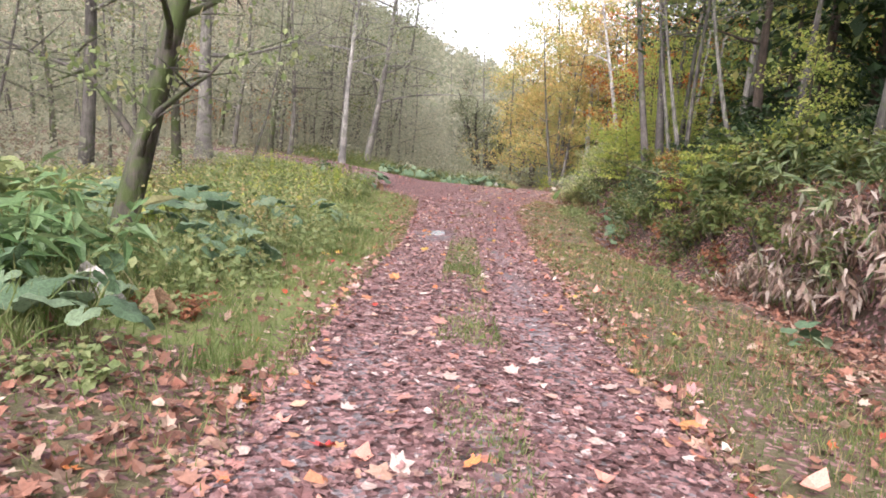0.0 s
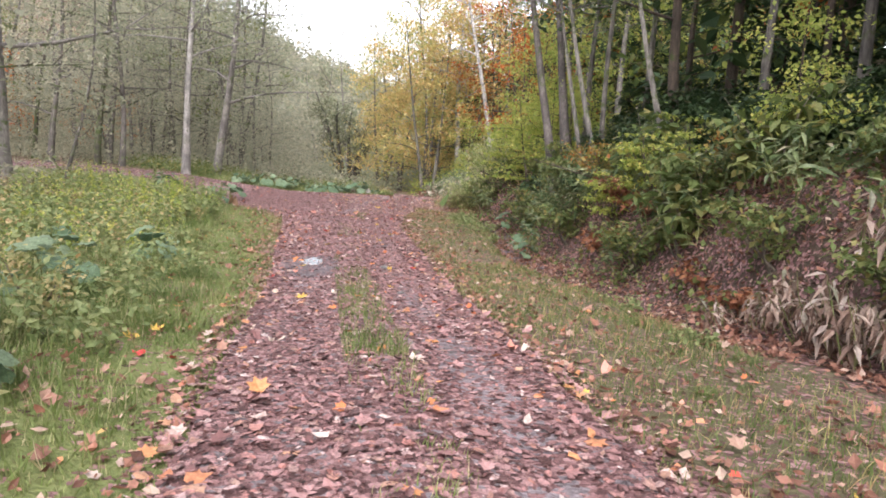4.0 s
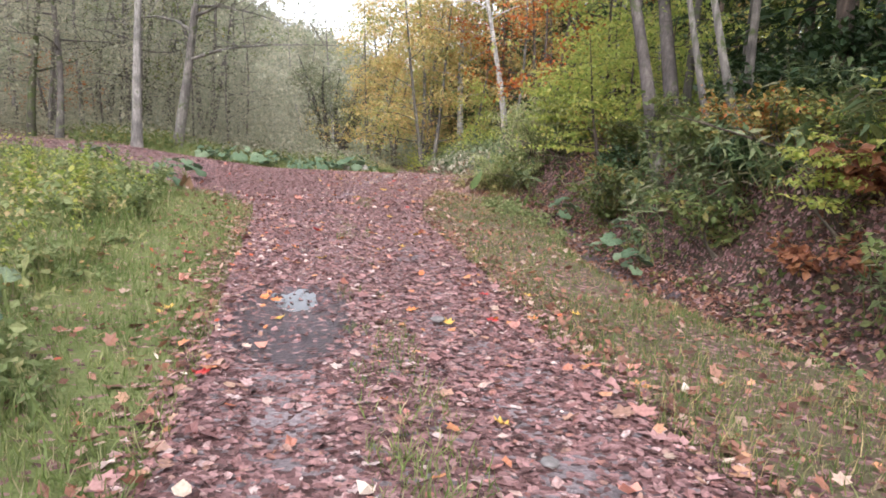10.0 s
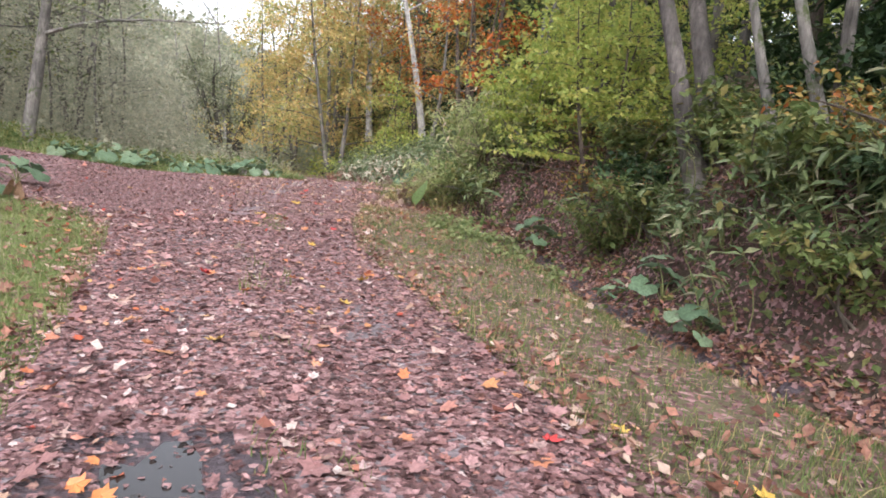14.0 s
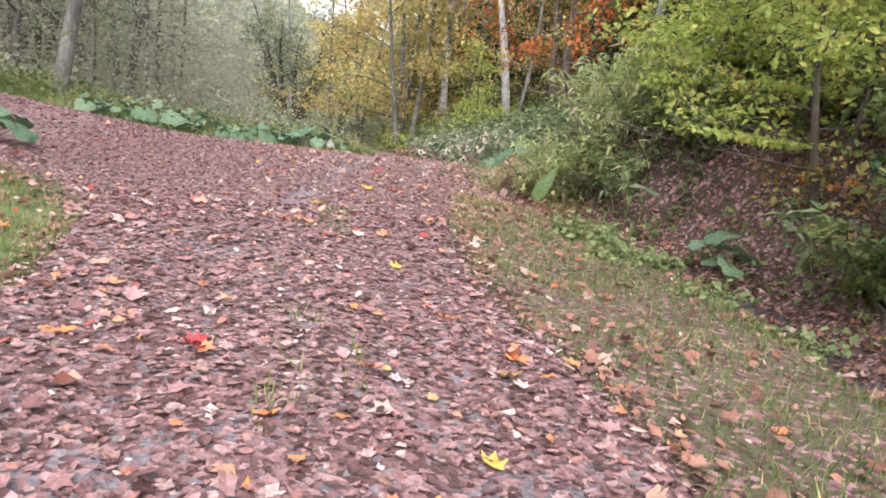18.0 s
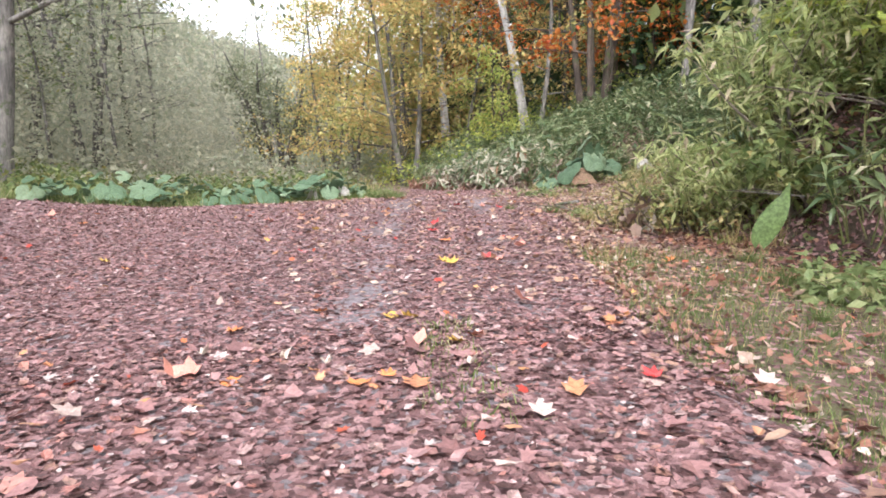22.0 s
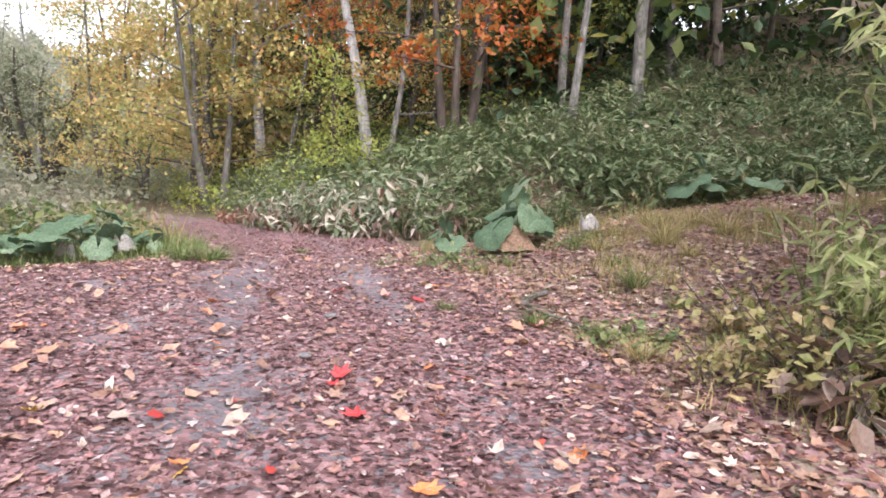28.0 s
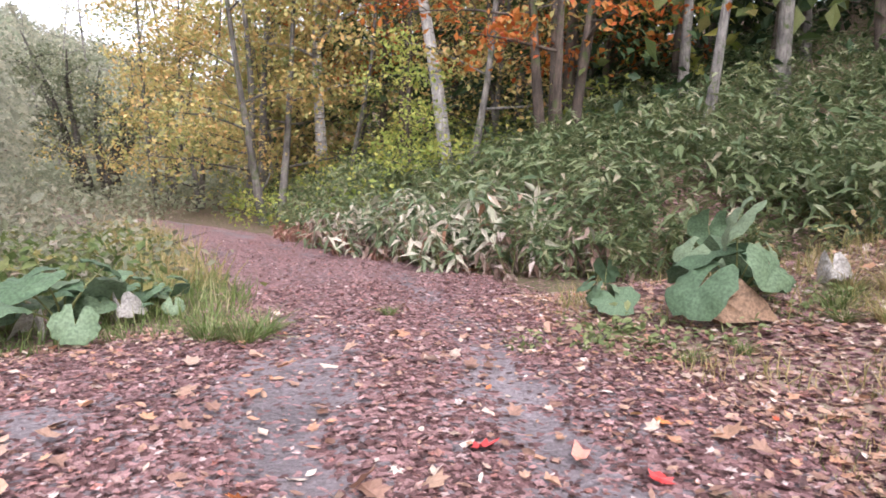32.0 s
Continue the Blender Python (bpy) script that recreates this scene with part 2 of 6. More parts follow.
LITTER = leaf_material("fallen_leaves", ((0.0, (0.075, 0.038, 0.035)), (0.28, (0.165, 0.084, 0.080)), (0.52, (0.285, 0.152, 0.147)), (0.74, (0.39, 0.232, 0.225)), (0.80, (0.42, 0.185, 0.155)), (0.85, (0.33, 0.19, 0.15)), (0.96, (0.47, 0.32, 0.31)), (1.0, (0.64, 0.53, 0.49))), 0.12, 0.5, False, 0.5)
LITTER_BANK = leaf_material("brown_verge_leaves", ((0.0, (0.10, 0.045, 0.032)), (0.3, (0.20, 0.092, 0.062)), (0.6, (0.32, 0.155, 0.11)), (0.76, (0.38, 0.17, 0.115)), (0.9, (0.38, 0.25, 0.19)), (1.0, (0.54, 0.40, 0.32))), 0.15, 0.55)
LITTER_ROSE = leaf_material("rosy_and_rust_fallen_leaves", ((0.0, (0.20, 0.095, 0.09)), (0.3, (0.36, 0.19, 0.18)), (0.52, (0.46, 0.27, 0.26)), (0.66, (0.50, 0.20, 0.13)), (0.76, (0.58, 0.27, 0.11)), (0.88, (0.50, 0.34, 0.29)), (1.0, (0.62, 0.50, 0.45))), 0.15, 0.5)
LITTER_TAN = leaf_material("tan_and_orange_fallen_leaves", ((0.0, (0.20, 0.11, 0.08)), (0.25, (0.34, 0.20, 0.15)), (0.5, (0.48, 0.31, 0.22)), (0.68, (0.52, 0.27, 0.16)), (0.8, (0.45, 0.33, 0.26)), (0.93, (0.62, 0.47, 0.38)), (1.0, (0.72, 0.62, 0.53))), 0.15, 0.55)
LEAF_OLIVE = leaf_material("olive_understorey_leaves", ((0.0, (0.22, 0.25, 0.10)), (0.5, (0.31, 0.33, 0.14)), (0.9, (0.42, 0.39, 0.18)), (1.0, (0.50, 0.30, 0.13))), 0.55)
LITTER_BRIGHT = leaf_material("orange_red_fallen_leaves", ((0.0, (0.45, 0.05, 0.04)), (0.3, (0.56, 0.14, 0.06)), (0.6, (0.62, 0.24, 0.09)), (0.85, (0.60, 0.36, 0.22)), (1.0, (0.66, 0.42, 0.08))), 0.15, 0.5)


def soil_material(name, stops, leafy, rough=0.9, gloss=0.3, worn_share=0.0):
    """Bare earth with gravel grains and, by its share, small flat dead leaves pressed into it."""
    m, n, l, p = nodes_of(name)
    big = noise_tex(n, l, 1.3, 6, 0.7)
    fine = noise_tex(n, l, 34, 5, 0.7)
    r = ramp(n, stops)
    mixin = n.new("ShaderNodeMath")
    mixin.operation = "MULTIPLY_ADD"
    l.new(fine.outputs[0], mixin.inputs[0])
    mixin.inputs[1].default_value = 0.5
    half = n.new("ShaderNodeMath")
    half.operation = "MULTIPLY"
    l.new(big.outputs[0], half.inputs[0])
    half.inputs[1].default_value = 0.5
    l.new(half.outputs[0], mixin.inputs[2])
    l.new(mixin.outputs[0], r.inputs[0])
    v = n.new("ShaderNodeTexVoronoi")
    v.inputs["Scale"].default_value = 25
    v.inputs["Randomness"].default_value = 1.0
    c = n.new("ShaderNodeTexCoord")
    wob = noise_tex(n, l, 9, 3, 0.6)
    vm = n.new("ShaderNodeVectorMath")
    vm.operation = "MULTIPLY_ADD"
    l.new(wob.outputs[1], vm.inputs[0])
    vm.inputs[1].default_value = (0.08, 0.08, 0.0)
    l.new(c.outputs["Object"], vm.inputs[2])
    l.new(vm.outputs[0], v.inputs["Vector"])
    lr = ramp(n, ((0.0, (0.06, 0.03, 0.028)), (0.35, (0.15, 0.077, 0.076)), (0.7, (0.265, 0.148, 0.146)), (1.0, (0.40, 0.245, 0.238))))
    sep = n.new("ShaderNodeSeparateColor")
    l.new(v.outputs["Color"], sep.inputs[0])
    l.new(sep.outputs[0], lr.inputs[0])
    th = n.new("ShaderNodeMath")
    th.operation = "LESS_THAN"
    l.new(sep.outputs[1], th.inputs[0])
    th.inputs[1].default_value = leafy
    if worn_share:
        at = n.new("ShaderNodeAttribute")
        at.attribute_name = "worn_bare"
        less = n.new("ShaderNodeMath")
        less.operation = "MULTIPLY_ADD"
        l.new(at.outputs["Fac"], less.inputs[0])
        less.inputs[1].default_value, less.inputs[2].default_value = -worn_share, leafy
        l.new(less.outputs[0], th.inputs[1])
    col = mixed(n, l, th.outputs[0], r.outputs[0], lr.outputs[0])
    l.new(col, p.inputs["Base Color"])
    p.inputs["Roughness"].default_value = rough
    p.inputs["Specular IOR Level"].default_value = gloss
    b = n.new("ShaderNodeBump")
    b.inputs["Strength"].default_value, b.inputs["Distance"].default_value = 0.8, 0.02
    add = n.new("ShaderNodeMath")
    l.new(fine.outputs[0], add.inputs[0])
    l.new(v.outputs["Distance"], add.inputs[1])
    l.new(add.outputs[0], b.inputs["Height"])
    l.new(b.outputs[0], p.inputs["Normal"])
    return m


SOIL_ROAD = soil_material("damp_gravelly_earth", ((0.3, (0.065, 0.055, 0.057)), (0.52, (0.20, 0.168, 0.177)), (0.72, (0.39, 0.338, 0.352))), 0.86, 0.75, 0.3, 0.8)
SOIL_WOOD = soil_material("woodland_floor", ((0.3, (0.055, 0.047, 0.03)), (0.5, (0.12, 0.105, 0.05)), (0.7, (0.19, 0.18, 0.08))), 0.3)
SOIL_GRASS = soil_material("mossy_turf", ((0.3, (0.08, 0.10, 0.035)), (0.5, (0.15, 0.18, 0.06)), (0.7, (0.25, 0.23, 0.11))), 0.12)
SOIL_VERGE = soil_material("leafy_thin_turf", ((0.3, (0.06, 0.055, 0.03)), (0.5, (0.115, 0.10, 0.055)), (0.7, (0.19, 0.155, 0.09))), 0.4)
SOIL_CLEARING = soil_material("leafy_clearing_earth", ((0.3, (0.15, 0.115, 0.085)), (0.5, (0.27, 0.205, 0.15)), (0.7, (0.40, 0.31, 0.23))), 0.6)
SOIL_BANK = soil_material("dark_bank_earth", ((0.3, (0.03, 0.024, 0.018)), (0.5, (0.07, 0.05, 0.036)), (0.7, (0.13, 0.09, 0.065))), 0.45)
SOIL_MUD = soil_material("wet_mud", ((0.3, (0.032, 0.025, 0.029)), (0.6, (0.082, 0.062, 0.071)), (0.8, (0.14, 0.11, 0.122))), 0.15, 0.42, 0.4)
wm, wnn, wll, wp = nodes_of("puddle_water")
wp.inputs["Base Color"].default_value = (0.035, 0.032, 0.03, 1)
wp.inputs["Roughness"].default_value = 0.04
wp.inputs["IOR"].default_value = 1.5
wt = noise_tex(wnn, wll, 14, 2)
wb = wnn.new("ShaderNodeBump")
wb.inputs["Strength"].default_value, wb.inputs["Distance"].default_value = 0.03, 0.01
wll.new(wt.outputs[0], wb.inputs["Height"])
wll.new(wb.outputs[0], wp.inputs["Normal"])
WATER = wm
mm, mn, ml, mp_ = nodes_of("grey_stone")
mt = noise_tex(mn, ml, 8, 6, 0.7)
mr = ramp(mn, ((0.3, (0.10, 0.09, 0.09)), (0.7, (0.26, 0.245, 0.24))))
ml.new(mt.outputs[0], mr.inputs[0])
ml.new(mr.outputs[0], mp_.inputs["Base Color"])
mp_.inputs["Roughness"].default_value = 0.85
STONE = mm

# ---- lie of the land ----


def hashed(i, j, k):
    h = np.sin(i * 127.1 + j * 311.7 + k * 74.7) * 43758.5453
    return h - np.floor(h)


def value_noise(x, y, k=0):
    xi, yi = np.floor(x), np.floor(y)
    fx, fy = x - xi, y - yi
    fx, fy = fx * fx * (3 - 2 * fx), fy * fy * (3 - 2 * fy)
    a, b = hashed(xi, yi, k), hashed(xi + 1, yi, k)
    c, d = hashed(xi, yi + 1, k), hashed(xi + 1, yi + 1, k)
    return (a * (1 - fx) + b * fx) * (1 - fy) + (c * (1 - fx) + d * fx) * fy - 0.5


def smooth(a, b, v):
    t = np.clip((v - a) / (b - a), 0, 1)
    return t * t * (3 - 2 * t)


def inside_distance(poly, x, y):
    """Distance to the outline of a polygon, positive inside it."""
    x, y = np.asarray(x, float), np.asarray(y, float)
    best = np.full(x.shape, 1e18)
    odd = np.zeros(x.shape, bool)
    for (ax, ay), (bx, by) in zip(poly, poly[1:] + poly[:1]):
        ex, ey = bx - ax, by - ay
        t = np.clip(((x - ax) * ex + (y - ay) * ey) / (ex * ex + ey * ey), 0, 1)
        best = np.minimum(best, (x - ax - t * ex) ** 2 + (y - ay - t * ey) ** 2)
        if ay != by:
            cross = ((ay > y) != (by > y)) & (x < ax + (y - ay) * ex / ey)
            odd ^= cross
    return np.where(odd, 1, -1) * np.sqrt(best)


# the track, its widening at the fork and its two arms
ROAD = [(-1.0, -12), (-0.95, 3), (-0.95, 8), (-0.85, 14), (-1.0, 19), (-1.0, 23.5), (-1.1, 25.6), (-1.5, 26.6), (-2.7, 28.3), (-5, 31),
        (-9, 34), (-20, 39), (-40, 45), (-40, 52), (-20, 44.5), (-9, 39.2), (-5, 37.6), (-1.3, 37.4), (1.2, 37.0), (3.2, 37.6), (3.75, 39.1),
        (4.0, 46), (4.2, 51), (3.2, 57), (-1, 63), (0.5, 67), (5.4, 60.5), (6.7, 54), (7.3, 50), (7.3, 46), (7.2, 42.5), (7.1, 40), (6.6, 37.9), (5.8, 35.5), (5.5, 34),
        (4.5, 31), (3.9, 30), (2.85, 26.9), (2.3, 24), (2.25, 21), (2.2, 19), (1.95, 15.6), (1.7, 10.6), (1.58, 8), (1.6, 3), (1.6, -12)]
# the wooded hillside on the outer side of the ditch
HILL = [(4.7, -200), (4.7, 0), (4.5, 9), (4.9, 13), (4.95, 17), (5.05, 20), (5.3, 21.8), (6.1, 24.5), (5.8, 27.0), (5.4, 29.3), (6.4, 30.6), (9, 31.6),
        (13, 32.3), (15, 33.4), (12.5, 35.2), (9.8, 37.0), (8.0, 38.9), (7.55, 42), (7.55, 46), (7.9, 52), (8.6, 62), (13, 82), (40, 260), (600, 260), (600, -200)]
LONG_Y = (-40, -5, 0, 5, 8, 11, 12.4, 15.2, 17, 19, 24, 28, 31, 33, 36, 39, 44, 50, 60, 75, 110, 200)
LONG_Z = (0.5, 0.12, 0, -0.22, -0.37, -0.54, -0.66, -0.88, -1.0, -1.05, -1.12, -1.1, -1.1, -1.13, -1.2, -1.35, -1.8, -2.2, -2.75, -3.3, -3.6, -3.6)


def long_profile(y):
    y = np.asarray(y, float)
    return sum(np.interp(y + o, LONG_Y, LONG_Z) for o in (-1.2, -0.6, 0, 0.6, 1.2)) / 5


def base_z(x, y):
    """The ground without the track's own surface."""
    x, y = np.asarray(x, float), np.asarray(y, float)
    g = long_profile(y)
    keep = smooth(2.0, -9.0, x) * smooth(36, 40, y) * smooth(120, 60, y)
    z = g + keep * (-1.25 - g) * 0.8
    d = inside_distance(HILL, x, y)
    second = smooth(30, 34, y)
    near = 1.6 * smooth(0.0, 0.95, d) + 0.42 * np.maximum(d - 0.8, 0)
    far = 0.55 * smooth(0.0, 1.2, d) + 0.36 * np.maximum(d - 0.7, 0)
    rise = near * (1 - second) + far * second
    rise = np.where(rise > 12, 12 + 26 * (1 - np.exp(-(rise - 12) / 26)), rise)
    z = z + rise
    ditch = np.exp(-((d + 0.55) / 0.38) ** 2) * smooth(9, 14, y) * smooth(28.5, 25, y)
    z = z - 0.34 * ditch
    r = inside_distance(ROAD, x, y)
    z = z + 0.10 * smooth(-0.1, -1.4, r) * smooth(30, 26, y) * (x < 1)
    # the clearing by the bend climbs away from the track
    z = z + 0.17 * np.clip(-r, 0, 6.5) * smooth(28.5, 31.5, y) * smooth(38.5, 36, y) * smooth(3.2, 4.2, x) * smooth(1.5, -0.5, d)
    # the other arm of the fork climbs
    z = z + np.minimum(0.11 * np.maximum(-1.2 - x, 0), 0.58) * smooth(25, 33, y) * smooth(110, 60, y)
    # distant hills
    dist = np.hypot(x, y - 10)
    ang = np.degrees(np.arctan2(x, np.maximum(y - 10, 1e-3)))
    z = z + smooth(105, 290, dist) * np.clip(28 - 1.7 * ang, 8, 50) * (y > 20) + smooth(60, 300, dist) * 14 * (y <= 20)
    rough = smooth(0.1, 1.0, -r)
    z = z + rough * (0.10 * value_noise(x * 0.9, y * 0.9, 1) + 0.05 * value_noise(x * 2.7, y * 2.7, 2))
    z = z + smooth(0.5, 3, d) * 0.5 * value_noise(x * 0.35, y * 0.35, 3)
    return z - 0.07 * smooth(0.0, 0.25, r)


def rut_x(y):
    return np.interp(y, (0, 10, 17, 24, 28.2, 31.5, 34.4, 36.5, 40, 50, 60), (-0.42, -0.42, -0.25, 0.12, 1.1, 2.05, 2.85, 3.65, 4.6, 5.0, 4.0))


def road_z(x, y):
    x, y = np.asarray(x, float), np.asarray(y, float)
    r = inside_distance(ROAD, x, y)
    c = rut_x(y)
    ruts = np.exp(-((x - c) / 0.30) ** 2) + np.exp(-((x - c - 1.4) / 0.30) ** 2)
    z = base_z(x, y) + 0.07 * smooth(0.0, 0.25, r) + 0.035 - 0.035 * ruts * smooth(70, 30, y)
    z = z + 0.02 * value_noise(x * 2.1, y * 2.1, 5) + 0.018 * value_noise(x * 6, y * 6, 6)
    z = z - 0.05 * np.exp(-(((x + 0.15) / 0.42) ** 2 + ((y - 17.35) / 0.62) ** 2))
    edge = 0.16 * value_noise(x * 1.6, y * 1.6, 8) + 0.12 * value_noise(x * 5, y * 5, 9)
    return z - 0.16 * smooth(0.12, -0.22, r + edge)


def surf(x, y):
    x, y = np.asarray(x, float), np.asarray(y, float)
    return np.maximum(base_z(x, y), np.where(inside_distance(ROAD, x, y) > -0.35, road_z(x, y), -99))


# ---- mesh helpers ----


def np_mesh(name, verts, faces, mats, smooth_shade=False, index=None):
    verts, faces = np.asarray(verts, np.float32), np.asarray(faces, np.int32)
    me = bpy.data.meshes.new(name)
    k = faces.shape[1]
    me.vertices.add(len(verts))
    me.vertices.foreach_set("co", verts.ravel())
    me.loops.add(faces.size)
    me.loops.foreach_set("vertex_index", faces.ravel())
    me.polygons.add(len(faces))
    me.polygons.foreach_set("loop_start", np.arange(len(faces), dtype=np.int32) * k)
    for m in mats if isinstance(mats, (list, tuple)) else [mats]:
        me.materials.append(m)
    if index is not None:
        me.polygons.foreach_set("material_index", np.asarray(index, np.int32))
    me.polygons.foreach_set("use_smooth", np.full(len(faces), smooth_shade))
    me.update(calc_edges=True)
    return me


def joined(pieces):
    vs, fs, o = [], [], 0
    for v, f in pieces:
        vs.append(v)
        fs.append(np.asarray(f) + o)
        o += len(v)
    return np.concatenate(vs), np.concatenate(fs)


def part(name, vf, mat, parent, label="", smooth_shade=False):
    ob = new(name, np_mesh(name, vf[0], vf[1], mat, smooth_shade))
    ob.parent = parent
    if label:
        ob["label"] = label
    return ob


def turns(yaw, pitch, roll):
    """Rotation matrices: roll about y, then pitch about x, then yaw about z; arrays of radians."""
    cy, sy, cp, sp, cr, sr = np.cos(yaw), np.sin(yaw), np.cos(pitch), np.sin(pitch), np.cos(roll), np.sin(roll)
    o, z = np.ones_like(cy), np.zeros_like(cy)
    rz = np.stack([cy, -sy, z, sy, cy, z, z, z, o], -1).reshape(-1, 3, 3)
    rx = np.stack([o, z, z, z, cp, -sp, z, sp, cp], -1).reshape(-1, 3, 3)
    ry = np.stack([cr, z, sr, z, o, z, -sr, z, cr], -1).reshape(-1, 3, 3)
    return rz @ rx @ ry


def strewn(template, pos, rot, size):
    """Many copies of a small mesh as one: positions, rotation matrices, sizes."""
    v0, f0 = template
    size = np.asarray(size, float)
    size = size[:, None] if size.ndim == 1 else size
    v = np.einsum("nij,nkj->nki", rot, v0[None] * size[:, None, :]) + pos[:, None, :]
    f = f0[None] + (np.arange(len(pos)) * len(v0))[:, None, None]
    return v.reshape(-1, 3), f.reshape(-1, f0.shape[1])


def tube(path, radii, sides=7, wobble=0.0, seed=0):
    path, radii = np.asarray(path, float), np.asarray(radii, float)
    n = len(path)
    tan = np.gradient(path, axis=0)
    tan /= np.linalg.norm(tan, axis=1)[:, None] + 1e-9
    ref = np.array([1.0, 0.13, 0.0]) if abs(tan[0, 0]) < 0.8 else np.array([0.0, 1.0, 0.2])
    u = np.cross(tan, ref)
    u /= np.linalg.norm(u, axis=1)[:, None] + 1e-9
    w = np.cross(tan, u)
    a = np.arange(sides) * 2 * np.pi / sides
    r = radii[:, None] * np.ones(sides)
    if wobble:
        g = np.random.default_rng(seed)
        r = r * (1 + wobble * (g.random((n, sides)) - 0.5) + wobble * (g.random(sides) - 0.5))
    v = path[:, None] + r[..., None] * (np.cos(a)[None, :, None] * u[:, None] + np.sin(a)[None, :, None] * w[:, None])
    i, j = np.meshgrid(np.arange(n - 1), np.arange(sides), indexing="ij")
    k = (j + 1) % sides
    f = np.stack([i * sides + j, i * sides + k, (i + 1) * sides + k, (i + 1) * sides + j], -1).reshape(-1, 4)
    return v.reshape(-1, 3), f


# leaf shapes, each about 1 long, along +y, facing +z
DIAMOND = (np.array([(0, 0, 0), (0.32, 0.45, 0.06), (0, 1, -0.05), (-0.32, 0.45, 0.06)]), np.array([(0, 1, 2), (0, 2, 3)]))
OVATE = (np.array([(0, 0, 0), (0.30, 0.32, 0.07), (0.20, 0.72, 0.04), (0, 1, -0.10), (-0.20, 0.72, 0.04), (-0.30, 0.32, 0.07), (0, 0.48, -0.03)]),
         np.array([(0, 1, 6), (1, 2, 6), (2, 3, 6), (3, 4, 6), (4, 5, 6), (5, 0, 6)]))
CURLED = (np.array([(0, 0, 0.05), (0.34, 0.35, 0.22), (0.16, 0.8, 0.10), (0, 1, 0.24), (-0.22, 0.75, 0.06), (-0.32, 0.30, 0.12), (0, 0.5, 0.0)]),
          np.array([(0, 1, 6), (1, 2, 6), (2, 3, 6), (3, 4, 6), (4, 5, 6), (5, 0, 6)]))
CURLED4 = (np.array([(0, 0, 0.05), (0.33, 0.42, 0.20), (0, 1, 0.18), (-0.30, 0.5, 0.10), (0, 0.5, 0.0)]), np.array([(0, 1, 4), (1, 2, 4), (2, 3, 4), (3, 0, 4)]))
LANCE = (np.array([(0, 0, 0), (0.115, 0.36, 0.015), (0, 1, -0.16), (-0.115, 0.36, 0.015), (0, 0.4, -0.035)]), np.array([(0, 1, 4), (1, 2, 4), (2, 3, 4), (3, 0, 4)]))
BLADE = (np.array([(-0.5, 0, 0), (0.5, 0, 0), (-0.4, 0.06, 0.5), (0.4, 0.06, 0.5), (0, 0.32, 0.95)]), np.array([(0, 1, 3), (0, 3, 2), (2, 3, 4)]))


def maple_shape(lobes=5):
    pts = [(0, 0, 0.03)]
    for i in range(lobes * 2 + 1):
        a = radians(-125 + 250 * i / (lobes * 2))
        odd = i % 2
        mid = 1 - abs(i / lobes - 1)
        r = (0.30 + 0.10 * mid) if not odd else (0.42 + 0.26 * mid)
        pts.append((math.sin(a) * r, 0.32 + math.cos(a) * r, 0.10 if odd else 0.0))
    pts.append((0, 0.32, -0.02))
    c = len(pts) - 1
    ring = list(range(1, c))
    f = [(c, a, b) for b, a in zip(ring, ring[1:])] + [(c, 0, ring[-1])] + [(c, ring[0], 0)]
    return np.array(pts), np.array(f)


MAPLE = maple_shape()


def crumpled(seed, n=7):
    """An irregular withered leaf: a ragged, buckled outline round a sunken middle."""
    g = np.random.default_rng(seed)
    a = np.linspace(0, 2 * np.pi, n, endpoint=False) + g.uniform(-0.25, 0.25, n)
    r = 0.5 * g.uniform(0.55, 1.05, n)
    rim = np.stack([r * np.sin(a) * 0.78, 0.5 + r * np.cos(a), g.uniform(0.0, 0.42, n)], -1)
    v = np.concatenate([rim, [(g.normal(0, 0.06), 0.5, 0.02)]])
    return v, np.array([(n, (i + 1) % n, i) for i in range(n)])


def dry_maple(seed):
    """A withered lobed leaf, folded along its midrib, with some lobes curled up."""
    g = np.random.default_rng(seed)
    v, f = maple_shape()
    v = v * (1.15, 1.0, 1.0)
    v[:, 2] += 0.30 * np.abs(v[:, 0]) * g.uniform(0.4, 1.2) + g.uniform(0.0, 0.16, len(v))
    return v, f


DRY_MAPLE = [dry_maple(3), dry_maple(4)]
CRUMPLED = [crumpled(1), crumpled(2, 6), crumpled(5, 6), crumpled(9)]

# ---- ground and track ----


def steps(lo, hi, fine_lo, fine_hi, fine, grow=1.25):
    """Grid lines: even between fine_lo and fine_hi, wider and wider beyond."""
    mid = np.arange(fine_lo, fine_hi + fine * 0.5, fine)
    out, s, v = [], fine, fine_hi
    while v < hi:
        s *= grow
        v += s
        out.append(min(v, hi))
    back, s, v = [], fine, fine_lo
    while v > lo:
        s *= grow
        v -= s
        back.append(max(v, lo))
    return np.concatenate([np.array(back[::-1]), mid, np.array(out)])


def grid_faces(nx, ny):
    i, j = np.meshgrid(np.arange(nx - 1), np.arange(ny - 1), indexing="ij")
    a = i * ny + j
    return np.stack([a, a + ny, a + ny + 1, a + 1], -1).reshape(-1, 4)


